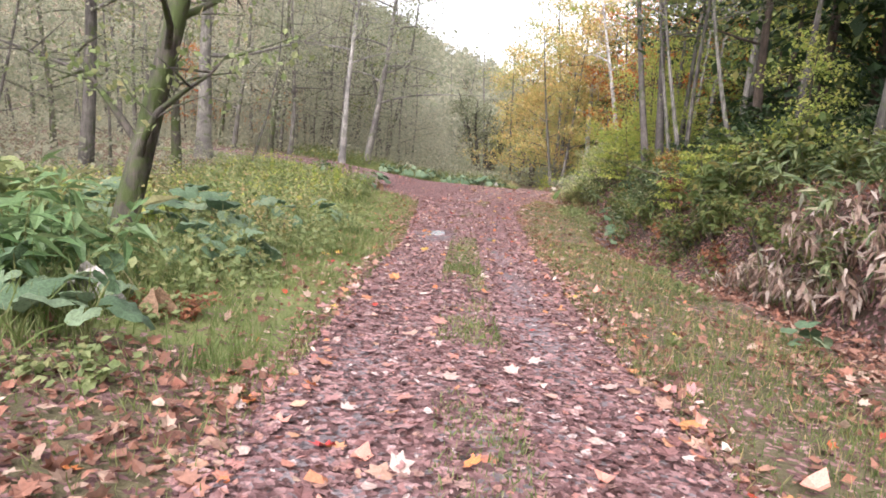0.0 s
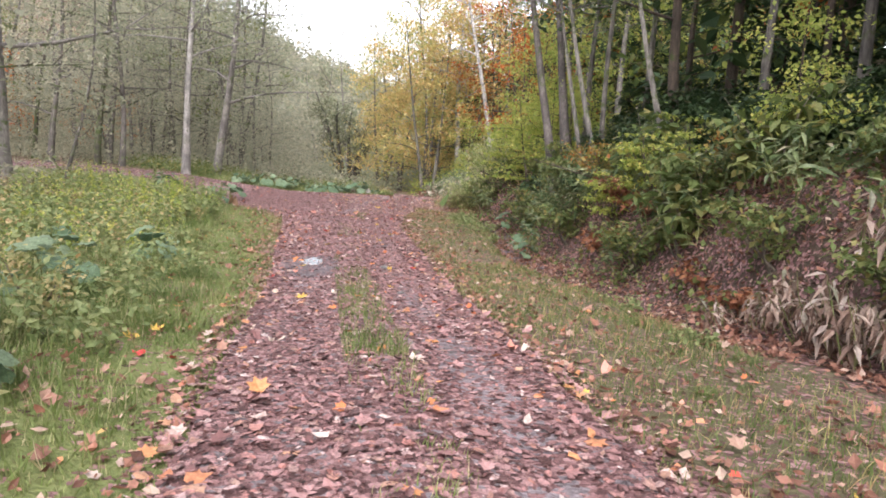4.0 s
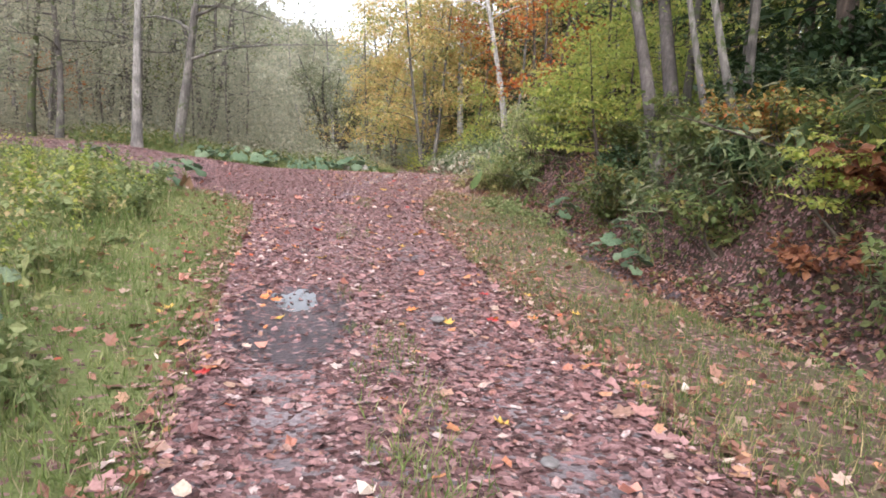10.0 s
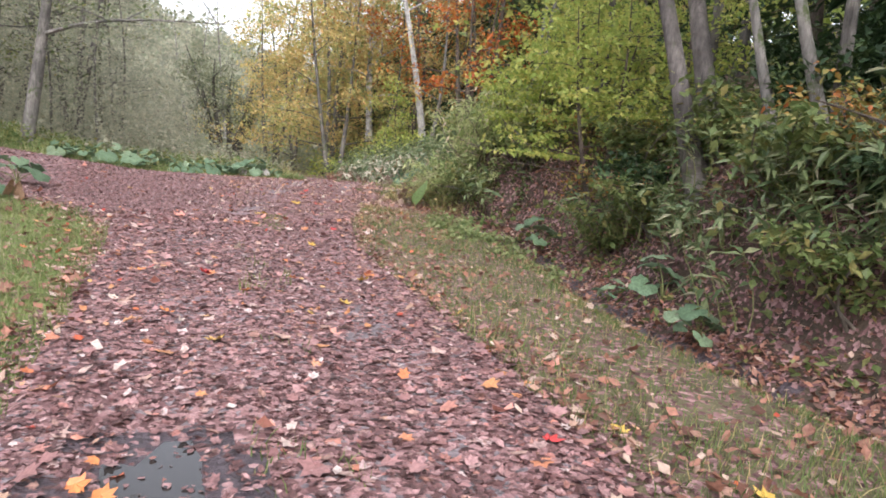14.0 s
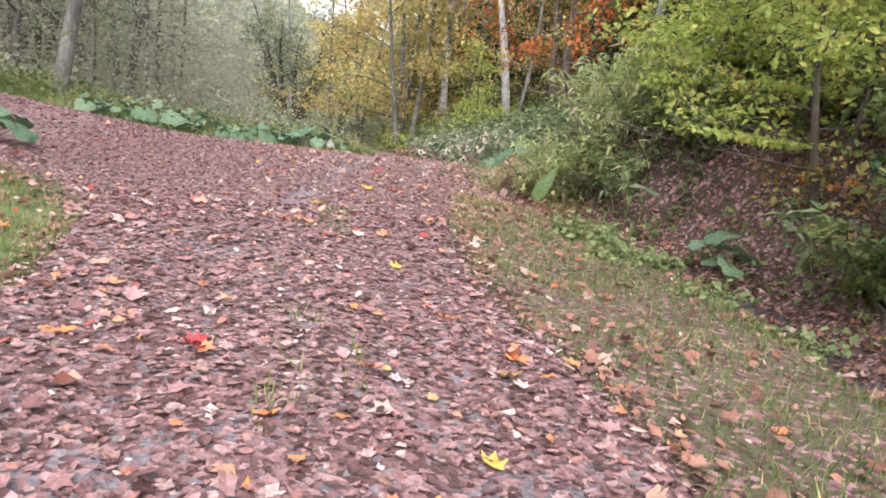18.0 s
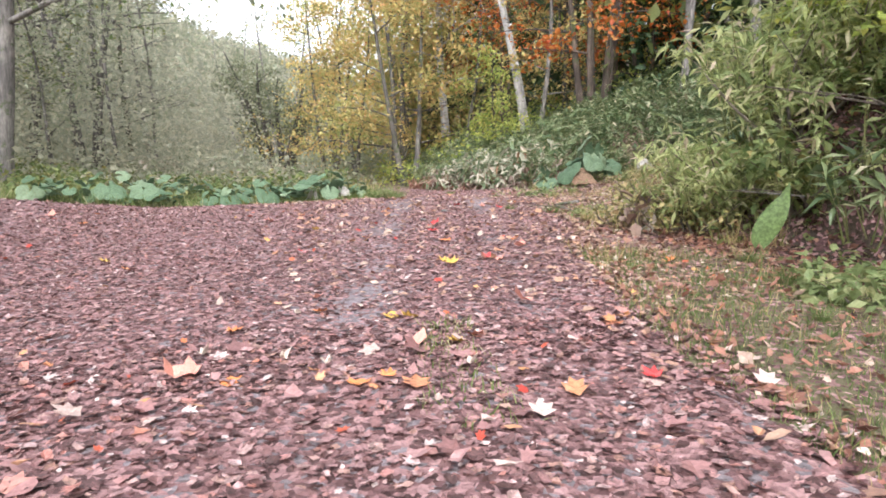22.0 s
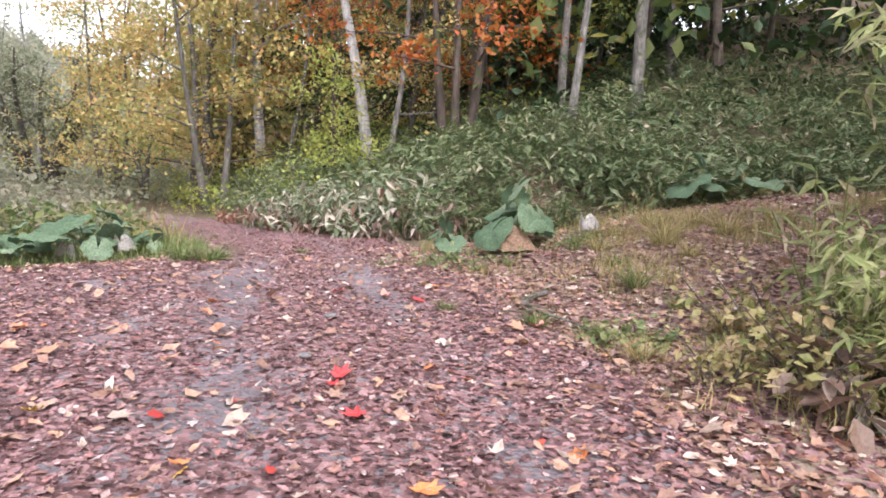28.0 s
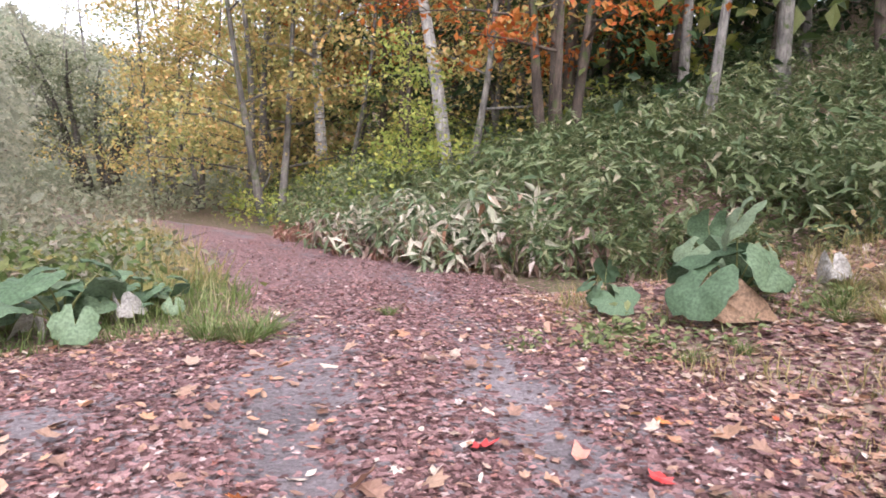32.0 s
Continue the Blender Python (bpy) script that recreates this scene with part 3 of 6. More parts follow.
gx, gy = steps(-900, 900, -9, 17, 0.2), steps(-600, 1200, -6, 52, 0.2)
GX, GY = np.meshgrid(gx, gy, indexing="ij")
GZ = base_z(GX, GY)
gf = grid_faces(len(gx), len(gy))
cx_, cy_ = GX.ravel()[gf].mean(1), GY.ravel()[gf].mean(1)
dh, dr = inside_distance(HILL, cx_, cy_), inside_distance(ROAD, cx_, cy_)
patch = 0.9 * value_noise(cx_ * 1.3, cy_ * 1.3, 11) + 0.6 * value_noise(cx_ * 4, cy_ * 4, 12)
turf = ((dr + patch * 0.5 > -3.6) | ((cx_ > 3) & (cy_ > 28.5))) & (dh < -0.5 + patch * 0.3) & (cy_ < 37.5)
mud = (np.abs(dh + 0.55 + patch * 0.1) < 0.22) & (cy_ > 13) & (cy_ < 27)
ground = tagged(new("ground", np_mesh("ground", np.stack([GX, GY, GZ], -1).reshape(-1, 3), gf, [SOIL_WOOD, SOIL_GRASS, SOIL_MUD, SOIL_VERGE, SOIL_BANK, SOIL_CLEARING], True,
                                      np.where(mud, 2, np.where(turf, np.where((cx_ > 3) & (cy_ > 29 + patch), 5, np.where((cx_ > 1.4) | (cy_ < 4.4 + patch), 3, 1)), np.where((dh > -0.6) & (dh < 3.5) & (cy_ < 31), 4, 0))))), "mossy turf verges, a muddy ditch and leaf-strewn woodland floor", "ground", kind="structure")

rx_, ry_ = np.arange(-14, 11, 0.13), np.concatenate([np.arange(-7, 40, 0.13), np.arange(40, 82, 0.4)])
RX, RY = np.meshgrid(rx_, ry_, indexing="ij")
rf = grid_faces(len(rx_), len(ry_))
near_road = (inside_distance(ROAD, RX, RY) > -0.32).ravel()
rf = rf[near_road[rf].all(1)]
used = np.unique(rf)
remap = np.zeros(RX.size, int)
remap[used] = np.arange(len(used))
RV = np.stack([RX, RY, road_z(RX, RY)], -1).reshape(-1, 3)[used]
rf = remap[rf]
mx_, my_ = RV[rf].mean(1)[:, 0], RV[rf].mean(1)[:, 1]
wet = ((mx_ + 0.22) / 0.62) ** 2 + ((my_ - 16.6) / 1.7) ** 2 + 0.9 * value_noise(mx_ * 4, my_ * 4, 21) < 0.9
# where feet and wheels keep the track bare of leaves
patchy = lambda x, y: smooth(0.02, 0.22, value_noise(x * 1.1 + 3, y * 0.8, 41) + 0.4 * value_noise(x * 4, y * 4, 42))
bare = lambda x, y: (0.2 + (0.95 + 0.45 * smooth(28, 32, y)) * np.maximum(patchy(x, y), 0.62 * smooth(30, 33, y) * smooth(39, 37, y) * np.clip(0.6 + 2.2 * value_noise(x * 2.3, y * 2.3, 46) + 1.6 * value_noise(x * 7, y * 7, 47), 0, 1.5))) * (np.exp(-((x - rut_x(y)) / 0.26) ** 2) + np.exp(-((x - rut_x(y) - 1.4) / 0.22) ** 2))
worn = lambda x, y: sum(np.exp(-(((x - a - 0.35 * (y - b)) / w) ** 2 + ((y - b) / h) ** 2)) for a, b, w, h in ((2.05, 31.7, 0.36, 0.8), (2.85, 34.5, 0.5, 0.9), (3.5, 36.2, 0.5, 0.6), (4.45, 35.1, 0.42, 0.7), (1.35, 29.0, 0.25, 0.6), (3.1, 35.6, 0.4, 0.5), (1.75, 33.5, 0.35, 0.45), (4.3, 34.0, 0.4, 0.6), (1.15, 28.1, 0.3, 0.5), (2.0, 35.6, 0.45, 0.4), (0.1, 24.4, 0.25, 0.4), (1.3, 19.9, 0.16, 0.45), (-0.2, 20.6, 0.2, 0.35))) * (0.80 + 2.0 * value_noise(x * 3.1, y * 3.1, 43) + 1.9 * value_noise(x * 8, y * 8, 44) + 1.2 * value_noise(x * 17, y * 17, 45))
road = tagged(new("road", np_mesh("road", RV, rf, [SOIL_ROAD, SOIL_MUD], True, np.where(wet, 1, 0))),
              "unpaved forest track of damp earth with two wheel ruts", "track", kind="structure")
wear = np.clip(0.85 * worn(RV[:, 0], RV[:, 1]) + 0.6 * bare(RV[:, 0], RV[:, 1]) - 0.1, 0, 0.85)
road.data.attributes.new("worn_bare", "FLOAT", "POINT").data.foreach_set("value", wear.astype(np.float32))


def puddle_mesh():
    a = np.linspace(0, 2 * np.pi, 40, endpoint=False)
    r = 1 + 0.9 * value_noise(np.cos(a) * 1.6 + 7, np.sin(a) * 1.6 + 3, 4) + 1.0 * value_noise(np.cos(a) * 4, np.sin(a) * 4, 5) + 0.6 * value_noise(np.cos(a) * 9, np.sin(a) * 9, 6)
    ring = np.stack([0.80 * r * np.cos(a), 0.46 * r * np.sin(a), np.zeros(40)], -1)
    v = np.concatenate([[(0, 0, 0)], ring])
    return v, np.array([(0, i + 1, (i + 1) % 40 + 1) for i in range(40)])


pv, pf = puddle_mesh()
puddle = tagged(new("puddle", np_mesh("puddle", pv, pf, WATER)), "shallow rain puddle in the wheel rut of the track", "puddle", kind="structure")
puddle.matrix_basis = pose(-0.2, 17.3, float(road_z(-0.2, 17.3)) + 0.022, 0, 0, 12)

# ---- plants: builders ----


def limb_shape(g, start, heading, up, length, r0, sag=0.0, bends=0.25, n=6):
    """A limb's line and radii, and the lines of its twigs."""
    t = np.linspace(0, 1, n)
    way = np.array([math.cos(heading) * math.cos(up), math.sin(heading) * math.cos(up), math.sin(up)])
    side = np.cross(way, (0, 0, 1))
    side /= np.linalg.norm(side) + 1e-9
    p = start + way * (t * length)[:, None]
    p = p + side * (bends * length * 0.3 * np.sin(t * g.uniform(2, 5)) * g.choice((-1, 1)))[:, None]
    p[:, 2] += -sag * length * t ** 2 + 0.05 * length * np.sin(t * 5) * g.uniform(-1, 1)
    return p, r0 * (1 - 0.85 * t)


def tree(name, label, seed, height, radius, bark, leaf, lean=(0, 0), clear=0.35, limbs=9, limb_len=0.3, up=0.5, sag=0.1, leaves=2400,
         leaf_size=0.14, spread=0.5, stems=1, bend=0.02, group="", category="tree", splayed=0.16):
    """A tree: trunk, each limb with its twigs, and a crown of single leaves held by the twigs. It stands at its own origin."""
    g = np.random.default_rng(seed)
    root = tagged(new(name), label, category, group)
    seats = []
    n_limb = max(2, limbs // stems)
    for s in range(stems):
        h = height * (1 if s == 0 else g.uniform(0.75, 0.98))
        t = np.linspace(0, 1, 12)
        off = np.array([0, 0]) if stems == 1 else radius * (1.15 if stems == 2 else 1.6) * np.array([math.cos(s * 6.28 / stems), math.sin(s * 6.28 / stems)])
        splay = np.array(lean) + (0 if stems == 1 else splayed) * np.array([math.cos(s * 6.28 / stems + 0.3), math.sin(s * 6.28 / stems + 0.3)]) * g.uniform(0.5, 1.3)
        ph = g.uniform(0, 6, 4)
        x = off[0] + splay[0] * h * t + bend * h * (np.sin(t * 5 + ph[0]) - math.sin(ph[0])) * 0.5
        y = off[1] + splay[1] * h * t + bend * h * (np.sin(t * 6 + ph[1]) - math.sin(ph[1])) * 0.5
        line = np.stack([x, y, -0.7 + (h + 0.7) * t], -1)
        rr = radius * (1 - 0.88 * t ** 0.9) * (1 + 0.5 * np.exp(-t * h / 0.9))
        part("trunk", tube(line, rr, 11, 0.22, seed + s), bark, root, smooth_shade=True)
        for k in range(n_limb):
            f = clear + (0.97 - clear) * (k + g.uniform(0.1, 0.9)) / n_limb
            base = np.array([np.interp(f, t, line[:, i]) for i in range(3)])
            length = height * limb_len * (1.15 - 0.75 * (f - clear) / (1 - clear)) * g.uniform(0.7, 1.15)
            lp, lr = limb_shape(g, base, k * 2.4 + g.uniform(-0.5, 0.5) + s, up * g.uniform(0.5, 1.4), length, radius * 0.36 * (1.1 - f * 0.7), sag)
            pieces = [tube(lp, lr, 5)]
            for q in range(5):
                u = g.uniform(0.3, 0.95)
                b2 = np.array([np.interp(u, np.linspace(0, 1, 6), lp[:, i]) for i in range(3)])
                tp, tr = limb_shape(g, b2, g.uniform(0, 6.28), g.uniform(-0.3, 0.9), length * g.uniform(0.25, 0.5), lr[0] * 0.4, sag * 0.5, n=3)
                pieces.append(tube(tp, tr, 3))
                seats.append((tp[0], tp[-1], length))
            part("limb", joined(pieces), bark, root, smooth_shade=True)
            seats.append((lp[2], lp[-1], length))
    if leaves:
        idx = g.integers(0, len(seats), leaves)
        a = np.array([s[0] for s in seats])[idx]
        b = np.array([s[1] for s in seats])[idx]
        mid = a + (b - a) * g.random((leaves, 1)) ** 0.7 + g.normal(0, 1, (leaves, 3)) * spread * (0.35 + 0.65 * g.random((leaves, 1)))
        # leaves hang together in flat sprays
        spray = g.integers(0, max(1, leaves // 11), leaves)
        pos = mid[spray] + g.normal(0, 1, (leaves, 3)) * (1.9 * leaf_size) * (1, 1, 0.45)
        pos[:, 2] = np.maximum(pos[:, 2], 0.5)
        rot = turns(g.uniform(0, 6.28, leaves), g.normal(-0.3, 0.55, leaves), g.normal(0, 0.6, leaves))
        part("crown", strewn(DIAMOND, pos, rot, leaf_size * g.uniform(0.6, 1.4, leaves)), leaf, root)
    return root


def conifer(name, label, seed, height, radius, bark, leaf, leaves=3200, group=""):
    g = np.random.default_rng(seed)
    root = tagged(new(name), label, "conifer", group)
    t = np.linspace(0, 1, 10)
    line = np.stack([0.02 * np.sin(t * 4), 0.02 * np.cos(t * 5), -0.2 + (height + 0.2) * t], -1)
    part("trunk", tube(line, radius * (1 - 0.93 * t), 8, 0.1, seed), bark, root, smooth_shade=True)
    pos, rot, n = [], [], 14
    for k in range(n):
        f = 0.10 + 0.88 * k / n
        length = height * 0.26 * (1.05 - f) + 0.3
        lp, lr = limb_shape(g, np.array([0, 0, f * height]), k * 2.4 + g.uniform(-0.3, 0.3), -0.1, length, radius * 0.16, 0.22, 0.1, 5)
        part("limb", tube(lp, lr, 5), bark, root)
        m = max(60, int(leaves * (1.1 - f) / n))
        u = g.random(m) ** 0.6
        q = np.stack([np.interp(u, np.linspace(0, 1, 5), lp[:, i]) for i in range(3)], -1)
        q += g.normal(0, 1, (m, 3)) * (0.16 * length * u[:, None] * (1, 1, 0.45) + 0.03)
        pos.append(q)
    pos = np.concatenate(pos)
    m = len(pos)
    yaw = np.arctan2(pos[:, 1], pos[:, 0]) - math.pi / 2 + g.normal(0, 0.6, m)
    sz = g.uniform(0.24, 0.5, m)
    part("crown", strewn(DIAMOND, pos, turns(yaw, g.normal(-0.35, 0.25, m), g.normal(0, 0.3, m)), np.stack([sz * 0.55, sz, sz], -1)), leaf, root)
    return root


def shrub(name, label, seed, height, width, leaf, leaves=900, leaf_size=0.075, stems=7, group="", category="shrub", template=DIAMOND, tiers=0.0):
    """A bush: thin branching stems from one root and leaves held along them."""
    g = np.random.default_rng(seed)
    root = tagged(new(name), label, category, group)
    seats = []
    for s in range(stems):
        lp, lr = limb_shape(g, np.array([g.normal(0, 0.05), g.normal(0, 0.05), -0.1]), s * 2.4 + g.uniform(-0.4, 0.4), g.uniform(0.75, 1.35),
                            height * g.uniform(0.75, 1.15), 0.012 + 0.006 * height, 0.12, 0.4)
        lp[:, :2] *= width / height * 1.3
        for q in range(7):
            u = g.uniform(0.25, 1.0)
            b2 = np.array([np.interp(u, np.linspace(0, 1, 6), lp[:, i]) for i in range(3)])
            tp, tr = limb_shape(g, b2, g.uniform(0, 6.28), g.uniform(-0.1, 0.7), width * g.uniform(0.25, 0.55), lr[0] * 0.45, 0.15, n=4)
            seats.append((tp[0], tp[-1]))
        seats.append((lp[2], lp[-1]))
        part("stem", tube(lp, lr, 5), TWIG, root)
    idx = g.integers(0, len(seats), leaves)
    a, b = np.array([s[0] for s in seats])[idx], np.array([s[1] for s in seats])[idx]
    pos = a + (b - a) * g.random((leaves, 1)) + g.normal(0, 1, (leaves, 3)) * 0.07 * (1, 1, 0.6)
    if tiers:
        pos[:, 2] += 0.4 * (np.round(pos[:, 2] / tiers) * tiers - pos[:, 2])
    pos[:, 2] = np.maximum(pos[:, 2], 0.02)
    rot = turns(g.uniform(0, 6.28, leaves), g.normal(-0.35, 0.4, leaves), g.normal(0, 0.4, leaves))
    part("foliage", strewn(template, pos, rot, leaf_size * g.uniform(0.6, 1.4, leaves)), leaf, root)
    return root


def sasa(seed, label, leaf, height=0.9, culms=13, group="sasa bamboo on the bank", droop=0.05, blade=0.195):
    """A clump of dwarf bamboo: each culm bears a fan of long drooping leaves at its top."""
    g = np.random.default_rng(seed)
    root = tagged(new("sasa_bamboo"), label, "dwarf bamboo", group)
    stems, pos, yaw, pit, sz = [], [], [], [], []
    for c in range(culms):
        h = height * g.uniform(0.55, 1.1)
        a, rad = g.uniform(0, 6.28), 0.5 * math.sqrt(g.random())
        base = np.array([rad * math.cos(a), rad * math.sin(a), -0.1])
        lp, lr = limb_shape(g, base, a + g.uniform(-0.6, 0.6), g.uniform(1.1, 1.45), h, 0.006, 0.1, 0.2, 5)
        stems.append(tube(lp, lr + 0.002, 4))
        for q in range(11):
            u = g.uniform(0.4, 1.0)
            pos.append([np.interp(u, np.linspace(0, 1, 5), lp[:, i]) for i in range(3)])
            yaw.append(q * 2.4 + g.uniform(-0.5, 0.5))
            pit.append(g.normal(droop, 0.45))
            sz.append(blade * g.uniform(0.72, 1.28))
    pos, yaw, pit, sz = map(np.array, (pos, yaw, pit, sz))
    tagged(part("stem", joined(stems), STALK, root), kind="stuff")
    part("foliage", strewn(LANCE, pos, turns(yaw, pit, g.normal(0, 0.4, len(yaw))), np.stack([sz * 1.25, sz, sz * 1.6], -1)), leaf, root)
    return root


def bur_leaf(g, r):
    """A large kidney-shaped leaf with radial ribs, a toothed rim and uneven waves; the stalk meets it at its origin."""
    n = 23
    a = np.linspace(radians(14), radians(346), n) - math.pi / 2
    tooth = np.where(np.arange(n) % 2, 1.0, 0.93)
    rim = r * tooth * (0.92 + 0.16 * np.abs(np.cos(a / 2 + 0.8)) + 0.05 * g.normal(0, 1, n))
    rib = np.where(np.arange(n) % 2, 1.0, -1.0)
    ph = g.uniform(0, 6, 2)
    v = [(0, 0, 0)]
    for f, z, k in ((0.35, 0.03, 0.018), (0.7, 0.03, 0.030), (1.0, -0.05, 0.022)):
        wave = r * f * (0.10 * np.sin(a * 2 + ph[0]) + 0.07 * np.sin(a * 5 + ph[1])) + r * k * rib
        v += [(rim[i] * f * math.cos(a[i]), rim[i] * f * math.sin(a[i]), z * r * 2 + wave[i]) for i in range(n)]
    f = [(0, 1 + i, 2 + i) for i in range(n - 1)]
    for ring in range(2):
        o = 1 + ring * n
        for i in range(n - 1):
            f += [(o + i, o + n + i, o + n + i + 1), (o + i, o + n + i + 1, o + i + 1)]
    return np.array(v), np.array(f)


def tall_weed(seed, label, leaf, height=1.2):
    """A single upright stalk with leaves all the way up and a tuft on top."""
    g = np.random.default_rng(seed)
    root = tagged(new("tall_weed"), label, "weed", "tall wayside weeds")
    t = np.linspace(0, 1, 7)
    lean = g.uniform(-0.12, 0.12, 2)
    line = np.stack([lean[0] * height * t ** 2, lean[1] * height * t ** 2, -0.05 + height * t], -1)
    part("stalk", tube(line, np.linspace(0.008, 0.003, 7), 5), STALK, root)
    m = 90
    u = 0.12 + 0.88 * np.arange(m) / m
    pos = np.stack([np.interp(u, t, line[:, i]) for i in range(3)], -1)
    sz = 0.17 * (1.15 - 0.75 * u) * g.uniform(0.7, 1.2, m)
    part("foliage", strewn(OVATE, pos, turns(np.arange(m) * 2.4, g.normal(0.25, 0.35, m), g.normal(0, 0.3, m)), np.stack([sz * 0.75, sz, sz], -1)), leaf, root)
    return root


def stick(seed, label, length, radius, bark=BARK_GREY):
    """A dead fallen branch with a fork, lying on the ground."""
    g = np.random.default_rng(seed)
    root = tagged(new("fallen_branch"), label, "branch")
    lp, lr = limb_shape(g, np.array([0.0, 0.0, 0.03]), 0.0, 0.02, length, radius, 0.0, 0.5, 8)
    part("branch", tube(lp, lr + radius * 0.2, 6, 0.2, seed), bark, root)
    for q in range(2):
        b, r = limb_shape(g, lp[3 + q], (0.6, -0.7)[q], 0.15, length * 0.35, radius * 0.6, 0.05, 0.4, 5)
        part("twig", tube(b, r + 0.001, 5), TWIG, root)
    return root


def stone(seed, label, size):
    g = np.random.default_rng(seed)
    bm = bmesh.new()
    bmesh.ops.create_icosphere(bm, subdivisions=2, radius=size)
    for v in bm.verts:
        k = 1 + 0.35 * noise.noise(v.co * (2.2 / size) + Vector((seed, 0, 0)))
        v.co = Vector((v.co.x * k * 1.2, v.co.y * k, v.co.z * k * 0.45))
    me = bpy.data.meshes.new("stone")
    bm.to_mesh(me)
    bm.free()
    me.materials.append(STONE)
    for p in me.polygons:
        p.use_smooth = True
    return tagged(new("stone", me), label, "stone", "stones in the track")


def butterbur(seed, label, leaves=6, size=0.24, height=0.5, spread=0.45, group="butterbur plants", face=-0.35):
    g = np.random.default_rng(seed)
    root = tagged(new("butterbur"), label, "butterbur", group)
    for k in range(leaves):
        a, rad = k * 2.4 + g.uniform(-0.4, 0.4), spread * math.sqrt((k + 0.5) / leaves)
        top = np.array([rad * math.cos(a), rad * math.sin(a), height * g.uniform(0.45, 1.25) * (1.1 - 0.45 * k / leaves)])
        t = np.linspace(0, 1, 5)[:, None]
        line = np.array([0, 0, -0.06]) * (1 - t) + top * t + np.array([0, 0, 0.06]) * np.sin(t * math.pi) - top * (1, 1, 0) * 0.25 * np.sin(t * math.pi)
        stalk = part("stalk", tube(line, np.linspace(0.010, 0.006, 5), 5), STALK, root)
        v, f = bur_leaf(g, size * g.uniform(0.5, 1.2))
        rot = turns(np.array([a - math.pi / 2 + g.normal(0, 0.3)]), np.array([g.normal(face, 0.3)]), np.array([g.normal(0, 0.32)]))[0]
        part("leaf", (v @ rot.T + top, f), LEAF_BUR, stalk, smooth_shade=True)
    return root


def placed(ob, spots, sink=0.03, tilt=0.0, seed=0):
    """Sets a thing at the first spot (x, y, scale, turn in degrees) and copies of it at the others."""
    g = np.random.default_rng(seed + 100)
    out = []
    ms = []
    for x, y, s, a in spots:
        z = float(surf(x, y)) - sink * s
        ms.append(pose(x, y, z, g.normal(0, tilt) if tilt else 0, g.normal(0, tilt) if tilt else 0, a) @ Matrix.Diagonal((s, s, s, 1)))
    for m in ms[1:]:
        out.append(copy_thing(ob, m))
    ob.matrix_basis = ms[0]
    return [ob] + out


# ---- trees with a place of their own ----
placed(tree("tree", "pale grey broadleaf tree at the edge of the fork", 11, 15, 0.18, BARK_PALE, LEAF_GREY, (0.05, 0), 0.34, 14, 0.32, 0.3, 0.15, 3200), [(-5.75, 37.9, 1, 20)])
placed(tree("tree", "grey leaning tree with rough bark at the fork", 12, 15, 0.23, BARK_GREY, LEAF_GREY, (0.10, 0), 0.26, 16, 0.36, 0.2, 0.12, 3600), [(-4.9, 40.6, 1, 0)])
placed(tree("tree", "dark mossy tree with leafy shoots on its trunk", 13, 11, 0.155, BARK_MOSS, LEAF_HERB, (0.20, 0.0), 0.10, 16, 0.17, 0.7, 0.1, 2600, 0.09, 0.25, 1, 0.012), [(-3.95, 8.2, 1, 0)])
placed(tree("tree", "tall grey tree with bare dead lower limbs", 14, 17, 0.34, BARK_GREY, LEAF_GREY, (0.02, 0), 0.25, 12, 0.26, 0.3, 0.1, 2600), [(-10.6, 30.8, 1, 0)])
placed(tree("tree", "twin-stemmed brown tree on the ditch bank", 15, 14, 0.13, BARK_CHERRY, LEAF_LIME, (-0.06, 0.41), 0.45, 12, 0.24, 0.5, 0.1, 2200, 0.14, 0.5, 2, 0.010, "", "tree", 0.035), [(6.2, 21.6, 1, 0)])
placed(tree("tree", "thin crooked tree beside the twin-stemmed one", 26, 9, 0.065, BARK_GREY, LEAF_GREEN, (-0.08, 0.28), 0.4, 9, 0.2, 0.4, 0.1, 900, 0.13, 0.4, 1, 0.04), [(6.45, 20.7, 1, 0), (6.6, 20.1, 1.1, 10), (7.0, 17.3, 1.0, 30)])
birch = placed(tree("birch_tree", "white-barked birch with a yellow crown", 16, 16, 0.26, BARK_BIRCH, LEAF_YELLOW, (-0.03, 0), 0.25, 14, 0.24, 0.5, 0.2, 5600, 0.15, 0.7), [(11.3, 59.5, 1, 0)])
along = np.linspace(0, 1, 8)[:, None]
part("limb", tube(np.array([-0.1, 0, 6.0]) * (1 - along) + np.array([4.2, -0.6, 8.0]) * along + np.array([0, 0, 0.35]) * np.sin(along * 3.1), np.linspace(0.07, 0.025, 8), 6), BARK_BIRCH, birch[0], smooth_shade=True)
placed(tree("birch_tree", "leaning white-barked birch with few yellow leaves", 17, 17, 0.19, BARK_BIRCH, LEAF_YELLOW, (-0.19, 0.02), 0.42, 12, 0.22, 0.5, 0.2, 2200, 0.17, 0.6), [(11.6, 49.2, 1, 0)])
placed(tree("maple_tree", "many-stemmed maple with a bright orange crown", 18, 9, 0.13, BARK_BROWN, LEAF_ORANGE, (-0.02, 0), 0.3, 18, 0.3, 0.15, 0.1, 2500, 0.16, 0.35, 5), [(12.3, 45.2, 1.1, 0)])
placed(tree("maple_tree", "tall maple with a burning orange crown on the slope", 29, 13, 0.15, BARK_BROWN, LEAF_ORANGE, (-0.03, 0), 0.35, 16, 0.28, 0.3, 0.1, 3400, 0.16, 0.5, 2), [(13.2, 56, 1.0, 40), (15.0, 52.5, 1.15, 160), (12.6, 65, 1.2, 280)])
